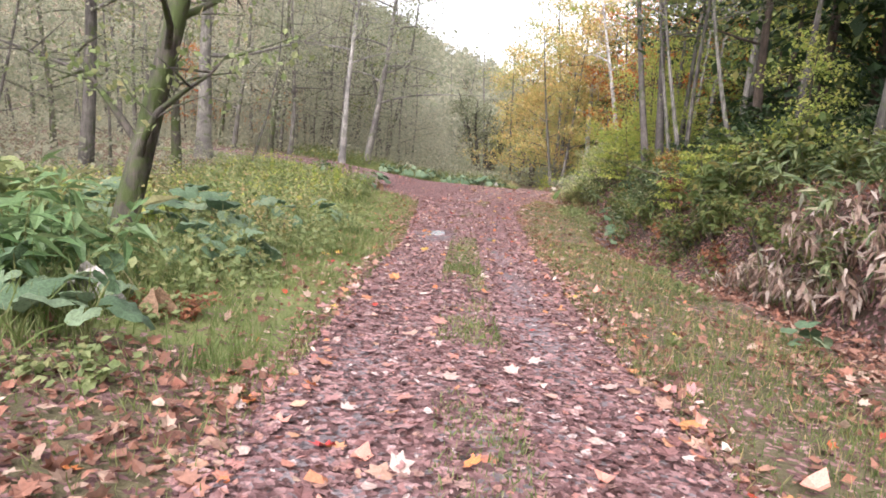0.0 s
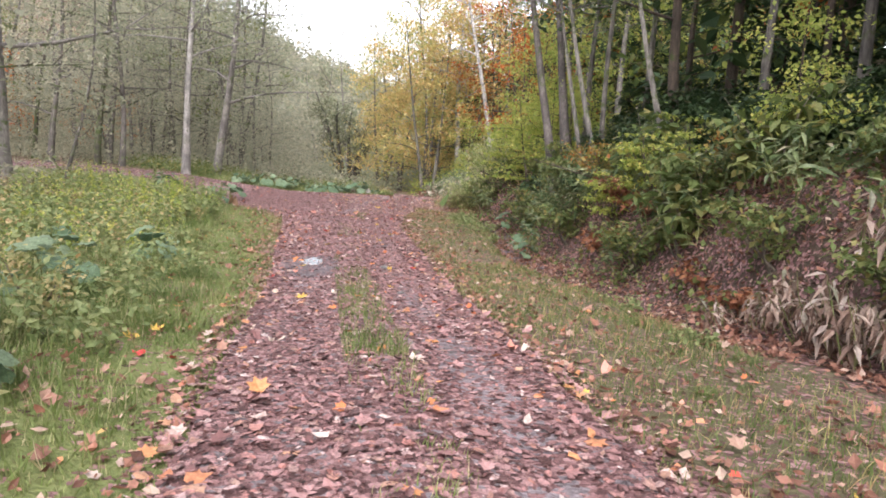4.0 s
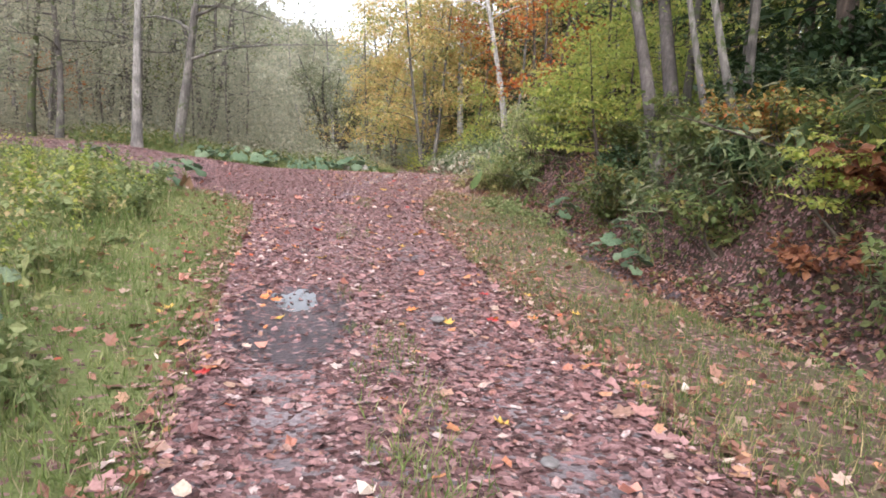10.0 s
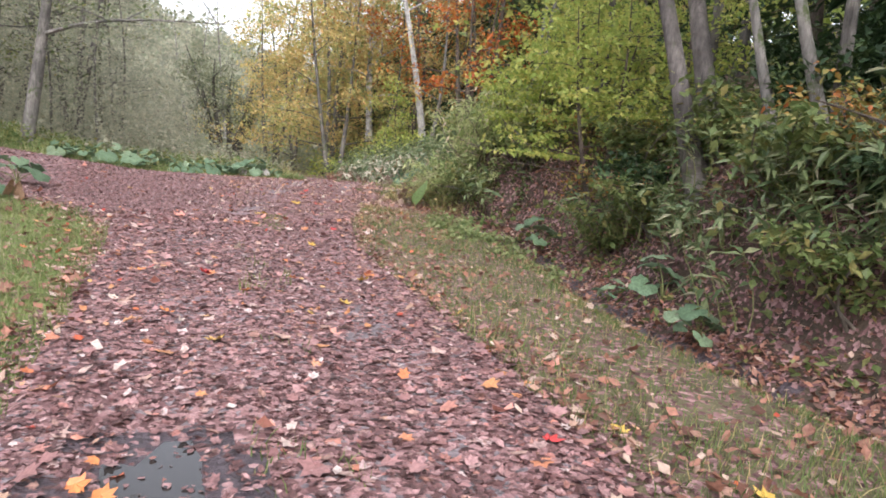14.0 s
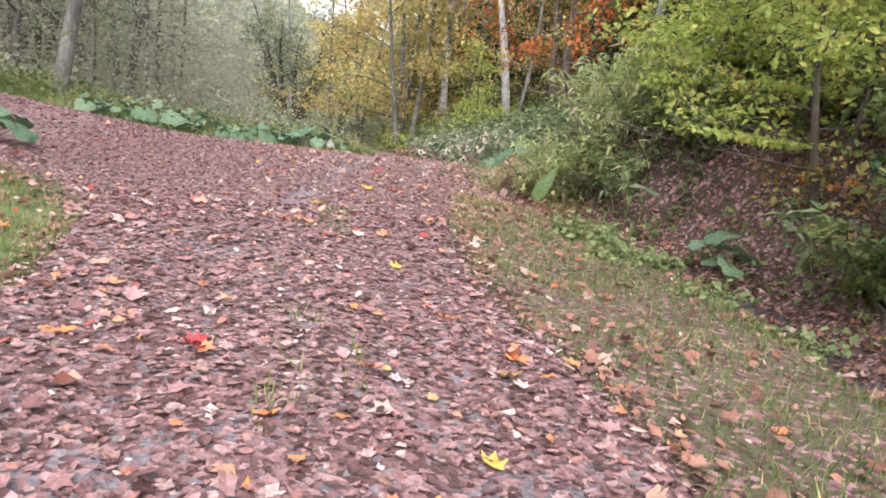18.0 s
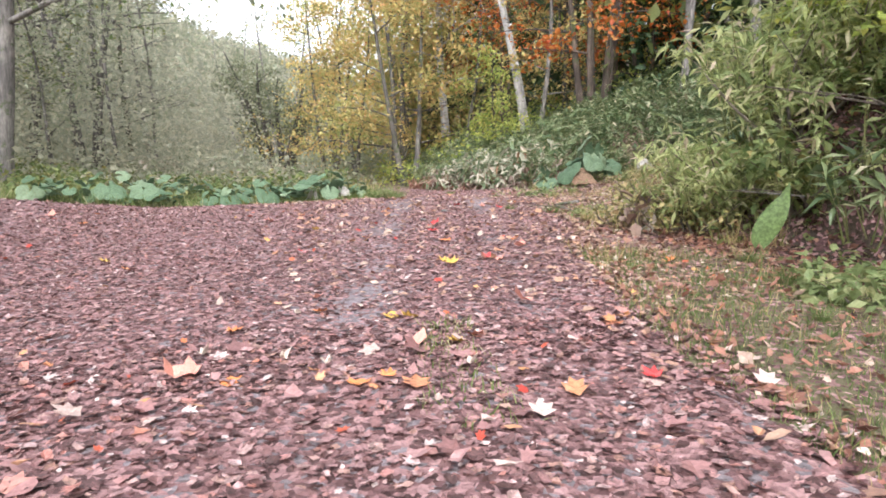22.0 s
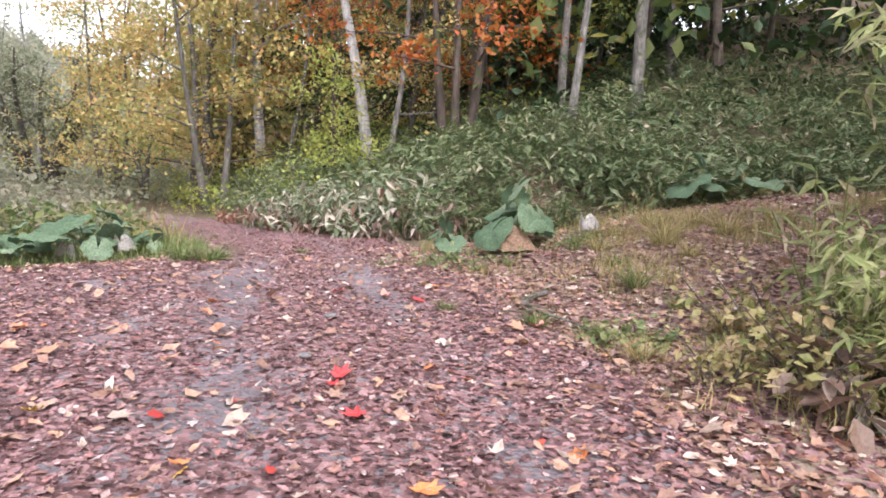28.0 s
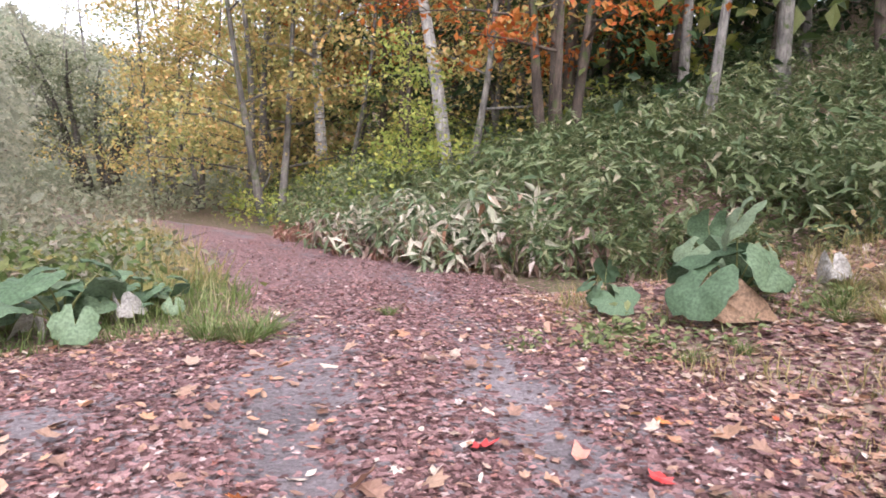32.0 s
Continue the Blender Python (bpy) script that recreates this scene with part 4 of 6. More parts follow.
placed(tree("tree", "straight pale grey trunk with a high crown", 19, 16, 0.11, BARK_GREY, LEAF_GREEN, (0.01, 0), 0.3, 12, 0.16, 0.4, 0.1, 1500, 0.14, 0.5), [(13.4, 41.9, 1, 0)])
placed(tree("tree", "tall grey trunk standing among dwarf bamboo", 20, 18, 0.20, BARK_GREY, LEAF_GREEN, (0.02, 0), 0.4, 12, 0.18, 0.4, 0.1, 2000, 0.15, 0.6), [(15.5, 44.6, 0.75, 30), (16.9, 42.9, 1.0, 0)])
placed(tree("willow_tree", "round many-stemmed willow with fine grey-green leaves", 21, 9.5, 0.34, BARK_DARK_WILLOW, LEAF_WILLOW, (0, 0), 0.32, 30, 0.30, 0.6, 0.12, 9500, 0.18, 0.65, 6, 0.05, "", "tree", 0.34), [(3.4, 78, 1, 0)])
placed(tree("tree", "tall airy grey tree standing behind the willow", 28, 19, 0.2, BARK_GREY, LEAF_HAZE, (0.02, 0), 0.35, 16, 0.2, 0.5, 0.15, 1500, 0.26, 0.8, 2), [(4.7, 97, 1, 0), (1.2, 104, 0.9, 120)])
placed(tree("tree", "slender grey tree on the ditch bank", 22, 12, 0.09, BARK_WOOD, LEAF_GREEN, (0.02, 0.02), 0.35, 12, 0.2, 0.4, 0.1, 1600, 0.12, 0.45),
       [(6.6, 20.3, 0.9, 80), (7.4, 23.5, 1, 150), (10.5, 26.5, 1.2, 200), (8.4, 28.0, 0.9, 10)])
# shade of the closed wood is put into the darker leaf colour here
placed(tree("tree", "slender bank tree with leaves coloured dark for shade", 27, 12, 0.09, BARK_WOOD, LEAF_DARK, (0.02, 0.02), 0.40, 13, 0.24, 0.3, 0.1, 3200, 0.14, 0.55),
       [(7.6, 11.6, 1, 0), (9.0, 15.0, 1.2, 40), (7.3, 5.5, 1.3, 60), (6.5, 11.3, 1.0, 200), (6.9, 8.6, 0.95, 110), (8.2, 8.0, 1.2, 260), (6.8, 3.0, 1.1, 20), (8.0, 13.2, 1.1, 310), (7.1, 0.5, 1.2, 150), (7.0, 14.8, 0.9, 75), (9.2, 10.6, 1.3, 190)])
placed(tree("maple_sapling", "young maple with layers of yellow-green leaves", 23, 2.9, 0.05, BARK_BROWN, LEAF_LIME, (-0.12, 0), 0.18, 18, 0.5, 0.12, 0.03, 2600, 0.085, 0.14, 2, 0.03, "", "young tree"),
       [(6.6, 24.9, 1.15, 0), (7.1, 26.0, 0.9, 110), (7.0, 23.4, 0.95, 200)])
placed(tree("maple_sapling", "small maple with yellow leaves in loose layers", 24, 3.6, 0.05, BARK_BROWN, LEAF_LIME, (-0.1, 0), 0.25, 10, 0.4, 0.12, 0.03, 1700, 0.10, 0.2, 1, 0.03, "", "young tree"),
       [(6.3, 12.9, 0.7, 40), (9.0, 28.6, 1.2, 10), (7.4, 27.5, 1.2, 70), (8.0, 29.3, 1.4, 200), (9.5, 47.5, 1.1, 60)])

# ---- woods around ----
g = np.random.default_rng(40)


def free_spots(n, xr, yr, gap, rule, taken):
    out, tries = [], 0
    while len(out) < n and tries < n * 60:
        tries += 1
        x, y = g.uniform(*xr), g.uniform(*yr)
        if not rule(x, y) or any((x - a) ** 2 + (y - b) ** 2 < gap * gap for a, b in taken):
            continue
        taken.append((x, y))
        out.append((x, y, g.uniform(0.8, 1.2), g.uniform(0, 360)))
    return out


def off_road(x, y, m=1.5):
    return float(inside_distance(ROAD, np.array([x]), np.array([y]))[0]) < -m


def in_hill(x, y, m=1.5):
    return float(inside_distance(HILL, np.array([x]), np.array([y]))[0]) > m


taken = [(-5.75, 37.9), (-4.9, 40.6), (-3.95, 8.2), (-10.6, 30.8), (5.95, 20.8), (11.3, 59.5), (11.6, 49.2), (12.2, 44.8), (13.4, 41.9), (15.5, 44.6), (16.9, 42.9)]
left_rule = lambda x, y: off_road(x, y, 1.2) and (x < -7.5 or y > 40) and not (x > 0.5 and y < 66) and not -4.6 < x - 0.045 * (y - 17) < 4.0 + 0.04 * max(y - 30, 0)
for k, (lab, bark, leaf, h, r, st) in enumerate((("grey-barked woodland tree with thin grey-green leaves", BARK_WOOD, LEAF_HAZE, 15, 0.19, 1),
                                                ("slender grey-brown woodland tree with sparse leaves", BARK_WOOD, LEAF_HAZE, 13, 0.13, 1),
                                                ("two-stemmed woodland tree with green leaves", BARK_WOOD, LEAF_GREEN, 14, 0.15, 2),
                                                ("mossy woodland tree with green leaves paled by haze", BARK_MOSS, LEAF_HAZE, 13, 0.16, 1))):
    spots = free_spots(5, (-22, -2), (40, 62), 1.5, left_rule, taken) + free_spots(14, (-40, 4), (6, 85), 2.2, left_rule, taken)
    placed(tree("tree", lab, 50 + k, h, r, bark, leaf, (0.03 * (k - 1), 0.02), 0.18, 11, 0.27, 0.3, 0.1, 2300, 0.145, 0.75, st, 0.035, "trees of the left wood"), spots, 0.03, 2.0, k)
poles = free_spots(44, (-34, 2), (8, 70), 1.2, left_rule, taken)
placed(tree("sapling", "thin bare pole-like young tree in the wood", 57, 9.5, 0.065, BARK_WOOD, LEAF_GREY, (0.04, 0.02), 0.2, 8, 0.22, 0.5, 0.05, 700, 0.15, 0.4, 1, 0.05, "thin poles of the left wood", "young tree"), poles, 0.03, 5.0)
spots = free_spots(7, (-26, -6), (38, 70), 2.0, left_rule, taken)
placed(tree("maple_tree", "small orange-leaved maple under taller trees", 58, 6, 0.07, BARK_BROWN, LEAF_ORANGE, (0, 0), 0.25, 10, 0.3, 0.2, 0.1, 1300, 0.14, 0.4, 1, 0.03, "small maples"), spots)
right_rule = lambda x, y: in_hill(x, y, 4.0 if 19 < y < 36 else 2.4) and y > 23 and not (8 < x < 18 and 31 < y < 44)
for k, (lab, bark, leaf, h, r, st, n, sz) in enumerate((("slender hillside tree with green leaves", BARK_WOOD, LEAF_GREEN, 14, 0.12, 1, 22, 0.15),
                                                        ("brown-barked hillside tree with yellow-green leaves", BARK_BROWN, LEAF_LIME, 13, 0.14, 1, 17, 0.14),
                                                        ("hillside tree with golden yellow leaves", BARK_GREY, LEAF_YELLOW, 13, 0.14, 1, 12, 0.15),
                                                        ("hillside maple with orange leaves", BARK_BROWN, LEAF_ORANGE, 10, 0.11, 2, 5, 0.14))):
    spots = free_spots(n, (7, 34), (2, 75), 2.0, right_rule, taken)
    placed(tree("tree", lab, 70 + k, h, r, bark, leaf, (-0.03, 0.0), 0.2, 11, 0.25, 0.3, 0.1, 1450, sz * 1.25, 0.55, st, 0.04, "trees of the hillside wood"), spots, 0.03, 2.5, k + 10)
# broadleaf trees again, with the wood's shade put into their leaf colour
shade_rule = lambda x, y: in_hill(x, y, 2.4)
placed(tree("tree", "tree of the steep hillside wood, leaf colour darkened for shade", 78, 13, 0.12, BARK_BROWN, LEAF_DARK, (-0.03, 0.0), 0.2, 11, 0.26, 0.3, 0.1, 1900, 0.17, 0.6, 1, 0.04, "trees of the hillside wood"),
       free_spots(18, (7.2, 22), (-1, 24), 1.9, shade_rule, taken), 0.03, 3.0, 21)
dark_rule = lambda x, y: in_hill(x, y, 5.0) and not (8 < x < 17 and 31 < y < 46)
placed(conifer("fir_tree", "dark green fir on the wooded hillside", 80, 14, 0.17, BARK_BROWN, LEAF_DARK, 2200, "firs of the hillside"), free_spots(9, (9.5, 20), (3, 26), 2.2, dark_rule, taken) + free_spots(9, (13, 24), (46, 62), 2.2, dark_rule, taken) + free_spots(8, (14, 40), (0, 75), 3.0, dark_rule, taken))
gold = free_spots(11, (8.3, 17), (48, 82), 1.8, lambda x, y: in_hill(x, y, 0.8) and not (y < 59.5 and abs(x - 11.3 + 0.33 * (59.5 - y)) < 1.9), taken) + [(8.4, 56.6, 1.5, 20), (9.0, 62.5, 1.7, 140), (10.2, 67, 1.85, 250), (6.3, 70.5, 1.45, 200), (7.4, 75.5, 1.6, 310), (7.9, 69.0, 1.4, 90)]
placed(tree("tree", "golden-leaved tree beside the lower track", 84, 9, 0.10, BARK_WOOD, LEAF_YELLOW, (-0.05, 0), 0.14, 16, 0.32, 0.3, 0.05, 7000, 0.12, 0.5, 2, 0.03, "golden trees by the lower track"), [p for k, p in enumerate(gold) if k % 3])
placed(tree("tree", "yellow-green tree turning gold beside the lower track", 85, 10.5, 0.11, BARK_WOOD, LEAF_TURNING, (-0.04, 0), 0.12, 16, 0.32, 0.35, 0.05, 6400, 0.125, 0.55, 2, 0.03, "golden trees by the lower track"), gold[::3])

# ---- far woods ----


def far_woods(name, label, spots, height, leaf_mats, seed, clumps=110, leaf=0.8):
    g = np.random.default_rng(seed)
    n = len(spots)
    z = base_z(spots[:, 0], spots[:, 1])
    h = height * g.uniform(0.7, 1.25, n)
    c = np.repeat(np.arange(n), clumps)
    m = len(c)
    u = g.normal(0, 1, (m, 3))
    u /= np.linalg.norm(u, axis=1)[:, None]
    u *= g.random((m, 1)) ** 0.33
    pos = np.stack([spots[c, 0] + u[:, 0] * h[c] * 0.30, spots[c, 1] + u[:, 1] * h[c] * 0.30, z[c] + h[c] * (0.55 + 0.50 * u[:, 2])], -1) + g.normal(0, 0.35, (m, 3))
    v, f = strewn(DIAMOND, pos, turns(g.uniform(0, 6.28, m), g.normal(-0.4, 0.6, m), g.normal(0, 0.6, m)), leaf * g.uniform(0.5, 1.5, m))
    kind = (g.random(n) * len(leaf_mats)).astype(int)[c]
    me = np_mesh(name, v, f, leaf_mats, False, np.repeat(kind, len(DIAMOND[1])))
    return tagged(new(name, me), label, "woodland", kind="stuff")


g = np.random.default_rng(91)
n = 900
ang, dist = np.radians(g.uniform(-16, 14, n)), np.sqrt(g.uniform(100 ** 2, 300 ** 2, n))
# these leaf colours are lightened in place of distance haze
far_woods("far_woods", "hazy grey-green wooded hills beyond the valley", np.stack([dist * np.sin(ang), 10 + dist * np.cos(ang)], -1), 9, [LEAF_HAZE, LEAF_HAZE, LEAF_GREY], 1, 60, 1.3)
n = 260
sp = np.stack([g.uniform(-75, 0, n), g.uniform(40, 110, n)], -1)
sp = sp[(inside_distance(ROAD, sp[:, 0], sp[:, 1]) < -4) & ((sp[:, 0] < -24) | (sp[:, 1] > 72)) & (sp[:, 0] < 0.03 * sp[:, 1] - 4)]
far_woods("far_woods", "deep grey-green woodland behind the nearer trees", sp, 12, [LEAF_HAZE, LEAF_HAZE, LEAF_GREY], 2, 185, 0.56)
n = 330
sp = np.stack([g.uniform(14, 90, n), g.uniform(-10, 120, n)], -1)
sp = sp[inside_distance(HILL, sp[:, 0], sp[:, 1]) > 14]
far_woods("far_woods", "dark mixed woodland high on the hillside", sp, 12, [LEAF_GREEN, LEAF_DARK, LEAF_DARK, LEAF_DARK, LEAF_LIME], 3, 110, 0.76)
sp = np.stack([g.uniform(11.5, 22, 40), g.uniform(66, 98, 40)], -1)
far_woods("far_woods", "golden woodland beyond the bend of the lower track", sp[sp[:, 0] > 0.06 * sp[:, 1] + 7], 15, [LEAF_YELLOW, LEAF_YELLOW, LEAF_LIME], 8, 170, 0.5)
# leaf masses added to keep sky light off the steep bank
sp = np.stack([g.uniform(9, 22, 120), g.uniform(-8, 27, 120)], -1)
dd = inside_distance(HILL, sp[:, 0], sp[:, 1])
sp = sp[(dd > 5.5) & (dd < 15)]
far_woods("far_woods", "added dark leaf masses that shade the steep bank", sp, 11, [LEAF_DARK, LEAF_DARK, LEAF_GREEN], 7, 130, 0.5)
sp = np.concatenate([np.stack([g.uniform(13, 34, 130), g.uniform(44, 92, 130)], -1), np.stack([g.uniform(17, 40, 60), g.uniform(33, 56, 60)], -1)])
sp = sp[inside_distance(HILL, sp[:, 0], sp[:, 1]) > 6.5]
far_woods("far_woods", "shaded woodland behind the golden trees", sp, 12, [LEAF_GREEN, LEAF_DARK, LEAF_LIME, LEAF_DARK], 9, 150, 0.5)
# woodland behind the start of the walk
sp = np.stack([g.uniform(-40, 40, 160), g.uniform(-50, -12, 160)], -1)
sp = sp[inside_distance(ROAD, sp[:, 0], sp[:, 1]) < -4]
far_woods("far_woods", "woodland that closes the track behind", sp, 12, [LEAF_GREY, LEAF_GREEN], 4, 40, 1.2)

# ---- undergrowth, right bank ----
g = np.random.default_rng(120)


def along_bank(n, y0, y1, d0, d1):
    """Spots on the bank between two distances up the slope from its foot."""
    out = []
    while len(out) < n:
        m = 400
        x, y = g.uniform(3.5, 24, m), g.uniform(y0, y1, m)
        d = inside_distance(HILL, x, y)
        out += [(float(a), float(b), g.uniform(0.75, 1.25), g.uniform(0, 360)) for a, b, c in zip(x, y, d) if d0 < c < d1]
    return out[:n]


placed(shrub("shrub", "green shrub of small leaves on the ditch bank", 131, 1.1, 0.9, LEAF_GREEN, 850, 0.095, 7, "bank shrubs"),
       along_bank(32, 4, 30, 0.1, 2.6) + along_bank(7, 14, 24, 0.1, 1.2) + [(5.9, 22.3, 1.0, 30), (6.2, 21.6, 0.8, 70)])
placed(shrub("shrub", "yellow-green maple shoots in flat layers", 132, 1.4, 1.1, LEAF_LIME, 1300, 0.075, 7, "bank shrubs", "shrub", DIAMOND, 0.25), along_bank(5, 22, 30, 0.9, 3.0) + [(5.7, 15.6, 1.2, 0), (5.5, 16.8, 1.0, 50), (6.9, 29.0, 1.4, 20), (7.2, 28.0, 1.6, 80), (6.4, 27.4, 1.3, 150)])
placed(shrub("shrub", "olive and rust shrub turning in autumn", 133, 1.0, 0.8, LEAF_TAN, 500, 0.075, 6, "bank shrubs"), along_bank(9, 8, 30, 0.4, 2.5) + [(6.3, 19.7, 1.1, 0), (6.0, 18.9, 0.9, 80)])
placed(shrub("fern", "withered rust-brown fern on the ditch bank", 136, 0.5, 0.6, LEAF_RUST, 300, 0.12, 6, "withered ferns", "fern"), [(5.35, 16.2, 1, 0), (5.6, 15.7, 1.1, 60), (5.3, 16.9, 0.9, 120), (5.7, 16.5, 1.2, 200), (5.2, 13.2, 1, 30), (5.0, 11.9, 0.9, 300), (7.7, 41.0, 1.0, 10), (7.6, 43.8, 1.1, 80), (7.65, 45.6, 1.0, 170), (-2.05, 5.4, 0.5, 20), (-2.2, 5.3, 0.4, 140), (-2.6, 14.0, 0.6, 200)])
placed(shrub("shrub", "dark evergreen shrub under the trees", 134, 1.3, 1.1, LEAF_DARK, 1500, 0.12, 8, "bank shrubs"), along_bank(22, 3, 24, 1.6, 5.5) + [(5.7, 18.7, 0.7, 90), (6.2, 22.9, 0.8, 20)])
placed(shrub("sapling", "broad-leaved sapling holding flat layers of green leaves", 135, 1.7, 1.3, LEAF_GREEN, 420, 0.2, 5, "", "young tree", OVATE, 0.3), [(5.3, 14.0, 1.0, 0), (5.8, 12.6, 0.9, 100), (5.9, 16.2, 0.9, 220), (5.7, 5.6, 1.1, 20)])
placed(sasa(141, "withered pale dwarf bamboo drooping over the ditch bank", LEAF_SASA_DRY, 0.78, 18, "withered dwarf bamboo", -0.75, 0.21),
       [(4.75, 8.2, 1.0, 0), (4.7, 9.1, 1.0, 70), (4.8, 9.9, 0.95, 160), (5.0, 8.7, 1.0, 220), (5.0, 7.6, 0.9, 300), (5.05, 9.4, 1.0, 30), (4.9, 10.5, 0.8, 10), (4.75, 11.3, 0.7, 60), (4.85, 10.9, 0.6, 240), (4.9, 7.1, 0.9, 100), (5.2, 8.2, 1.0, 10), (4.7, 8.6, 0.9, 190), (4.75, 9.5, 0.9, 280),
        (7.6, 43.6, 1.4, 0), (7.5, 45, 1.5, 90), (7.6, 46.4, 1.4, 200), (7.7, 42.4, 1.4, 50), (7.7, 41.4, 1.35, 120), (7.8, 40.6, 1.3, 10), (7.6, 43.0, 1.2, 60), (7.5, 44.4, 1.3, 160), (7.95, 39.6, 1.2, 220), (7.6, 47.5, 1.3, 0), (7.6, 48.8, 1.2, 40), (8.3, 38.9, 1.1, 130)], 0.05, 8)
bank_sasa = along_bank(40, 4, 31, 0.3, 3.0) + along_bank(15, 14, 25, 0.2, 1.3) + [(5.55, 19.2, 0.9, 200), (5.6, 20.3, 0.9, 30), (5.75, 21.4, 0.8, 90), (5.8, 19.8, 1.0, 310), (5.7, 18.0, 0.9, 220), (6.0, 22.2, 0.9, 20)]
skirt = [(float(7.55 + 0.2 * math.sin(k * 2.1)), float(39.6 + 0.62 * k), 0.95 + 0.25 * math.sin(k * 1.7) ** 2, 67.0 * k) for k in range(18)]
placed(sasa(147, "dwarf bamboo with pale withered rims along the lower track", LEAF_SASA_RIM, 0.95, 15, "pale-rimmed dwarf bamboo", -0.35, 0.23), [(x, y, 1.25 * k, a) for x, y, k, a in skirt if 40.4 < y < 46.5] + [(x + 0.55, y + 0.25, 1.3 * k, a + 31) for x, y, k, a in skirt if 40.0 < y < 45.5], 0.05, 8)
placed(sasa(148, "low rust-brown withered dwarf bamboo under the green", LEAF_RUST_DRY, 0.75, 14, "withered dwarf bamboo", -0.7, 0.22), [(x - 0.2, y + 0.3, 0.9 if y > 44.5 else 0.6, a + 40) for x, y, _, a in skirt[5:]], 0.05, 8)
placed(sasa(142, "green dwarf bamboo with a few dead leaves", LEAF_SASA, 0.9, 13), bank_sasa, 0.05, 8)
placed(sasa(145, "tall light green dwarf bamboo with withered leaves at the bend", LEAF_SASA_LIGHT, 1.1, 15, "tall dwarf bamboo at the bend", 0.0, 0.155),
       [(5.5, 29.6, 1.0, 80), (6.0, 28.5, 1.2, 120), (6.2, 29.4, 1.2, 160), (6.7, 30.1, 1.2, 10), (6.6, 28.8, 1.4, 200), (7.2, 29.6, 1.3, 260), (5.95, 30.1, 1.3, 10), (6.8, 30.0, 1.4, 310), (6.5, 29.6, 1.5, 60), (6.6, 28.0, 1.1, 240)], 0.05, 8)
placed(shrub("shrub", "light olive bush with small dense leaves at the bend", 137, 1.25, 0.95, LEAF_BUSH, 1300, 0.15, 9, "bushes of the bend", "shrub", LANCE),
       [(5.75, 28.8, 0.9, 0), (5.65, 29.3, 1.05, 70), (5.45, 29.8, 0.95, 140), (6.1, 29.0, 1.2, 210), (6.0, 29.9, 1.15, 280), (6.6, 29.5, 1.35, 20), (6.5, 28.3, 1.1, 170)], 0.05)
placed(sasa(146, "broad-leaved green dwarf bamboo beside the start of the track", LEAF_SASA_GREEN, 1.25, 10, "broad dwarf bamboo of the verge", 0.05, 0.30), [(-3.05, 5.6, 1.0, 0), (-3.5, 6.3, 1.05, 80), (-3.7, 5.5, 1.0, 200), (-4.2, 6.6, 1.1, 300)], 0.05, 6)
placed(sasa(143, "dense green dwarf bamboo covering the slope", LEAF_SASA, 1.0, 15, "dwarf bamboo of the far slope"), along_bank(85, 34, 56, 0.1, 4.5) + along_bank(30, 37, 50, -0.1, 0.5), 0.05, 8)
placed(sasa(144, "dense dark green dwarf bamboo covering the slope", LEAF_SASA, 1.15, 15, "dwarf bamboo of the far slope"), along_bank(90, 32, 56, 2.0, 11), 0.05, 8)


def thicket(name, label, spots, leaf, seed, per=70, height=0.95):
    """Slope cover that nobody could count: one mesh of long leaves in tufts."""
    g = np.random.default_rng(seed)
    s = np.array([(a, b) for a, b, *_ in spots])
    c = np.repeat(np.arange(len(s)), per)
    m = len(c)
    x, y = s[c, 0] + g.normal(0, 0.38, m), s[c, 1] + g.normal(0, 0.38, m)
    pos = np.stack([x, y, base_z(x, y) + height * g.uniform(0.15, 1.0, m)], -1)
    sz = g.uniform(0.18, 0.34, m)
    v, f = strewn(LANCE, pos, turns(g.uniform(0, 6.28, m), g.normal(0, 0.45, m), g.normal(0, 0.4, m)), np.stack([sz * 1.25, sz, sz * 1.6], -1))
    return tagged(new(name, np_mesh(name, v, f, leaf)), label, "dwarf bamboo", kind="stuff")


thicket("bamboo_thicket", "thick dwarf bamboo filling the slope between the clumps", along_bank(470, 31, 62, 0.6, 17) + along_bank(70, 34, 40, 0.1, 3.0), LEAF_SASA, 5, 52)
thicket("bamboo_thicket", "low dwarf bamboo and seedlings under the bank trees", along_bank(150, 0, 31, 1.2, 6), LEAF_SASA, 6, 40, 0.7)



def undergrowth(name, label, x, y, leaf, seed, per=26, height=1.0, size=0.16, wide=0.45):
    """Low green cover of the woods, in one mesh."""
    g = np.random.default_rng(seed)
    c = np.repeat(np.arange(len(x)), per)
    m = len(c)
    hh = height * g.uniform(0.4, 1.3, len(x))[c]
    px, py = x[c] + g.normal(0, wide, m), y[c] + g.normal(0, wide, m)
    pos = np.stack([px, py, base_z(px, py) + hh * g.random(m) ** 0.8], -1)
    v, f = strewn(DIAMOND, pos, turns(g.uniform(0, 6.28, m), g.normal(-0.3, 0.5, m), g.normal(0, 0.5, m)), size * g.uniform(0.5, 1.4, m))
    return tagged(new(name, np_mesh(name, v, f, leaf)), label, "undergrowth", kind="stuff")


def region(n, xr, yr, rule, seed):
    g = np.random.default_rng(seed)
    x, y = g.uniform(*xr, n), g.uniform(*yr, n)
    k = rule(x, y, inside_distance(ROAD, x, y), inside_distance(HILL, x, y))
    return x[k], y[k]


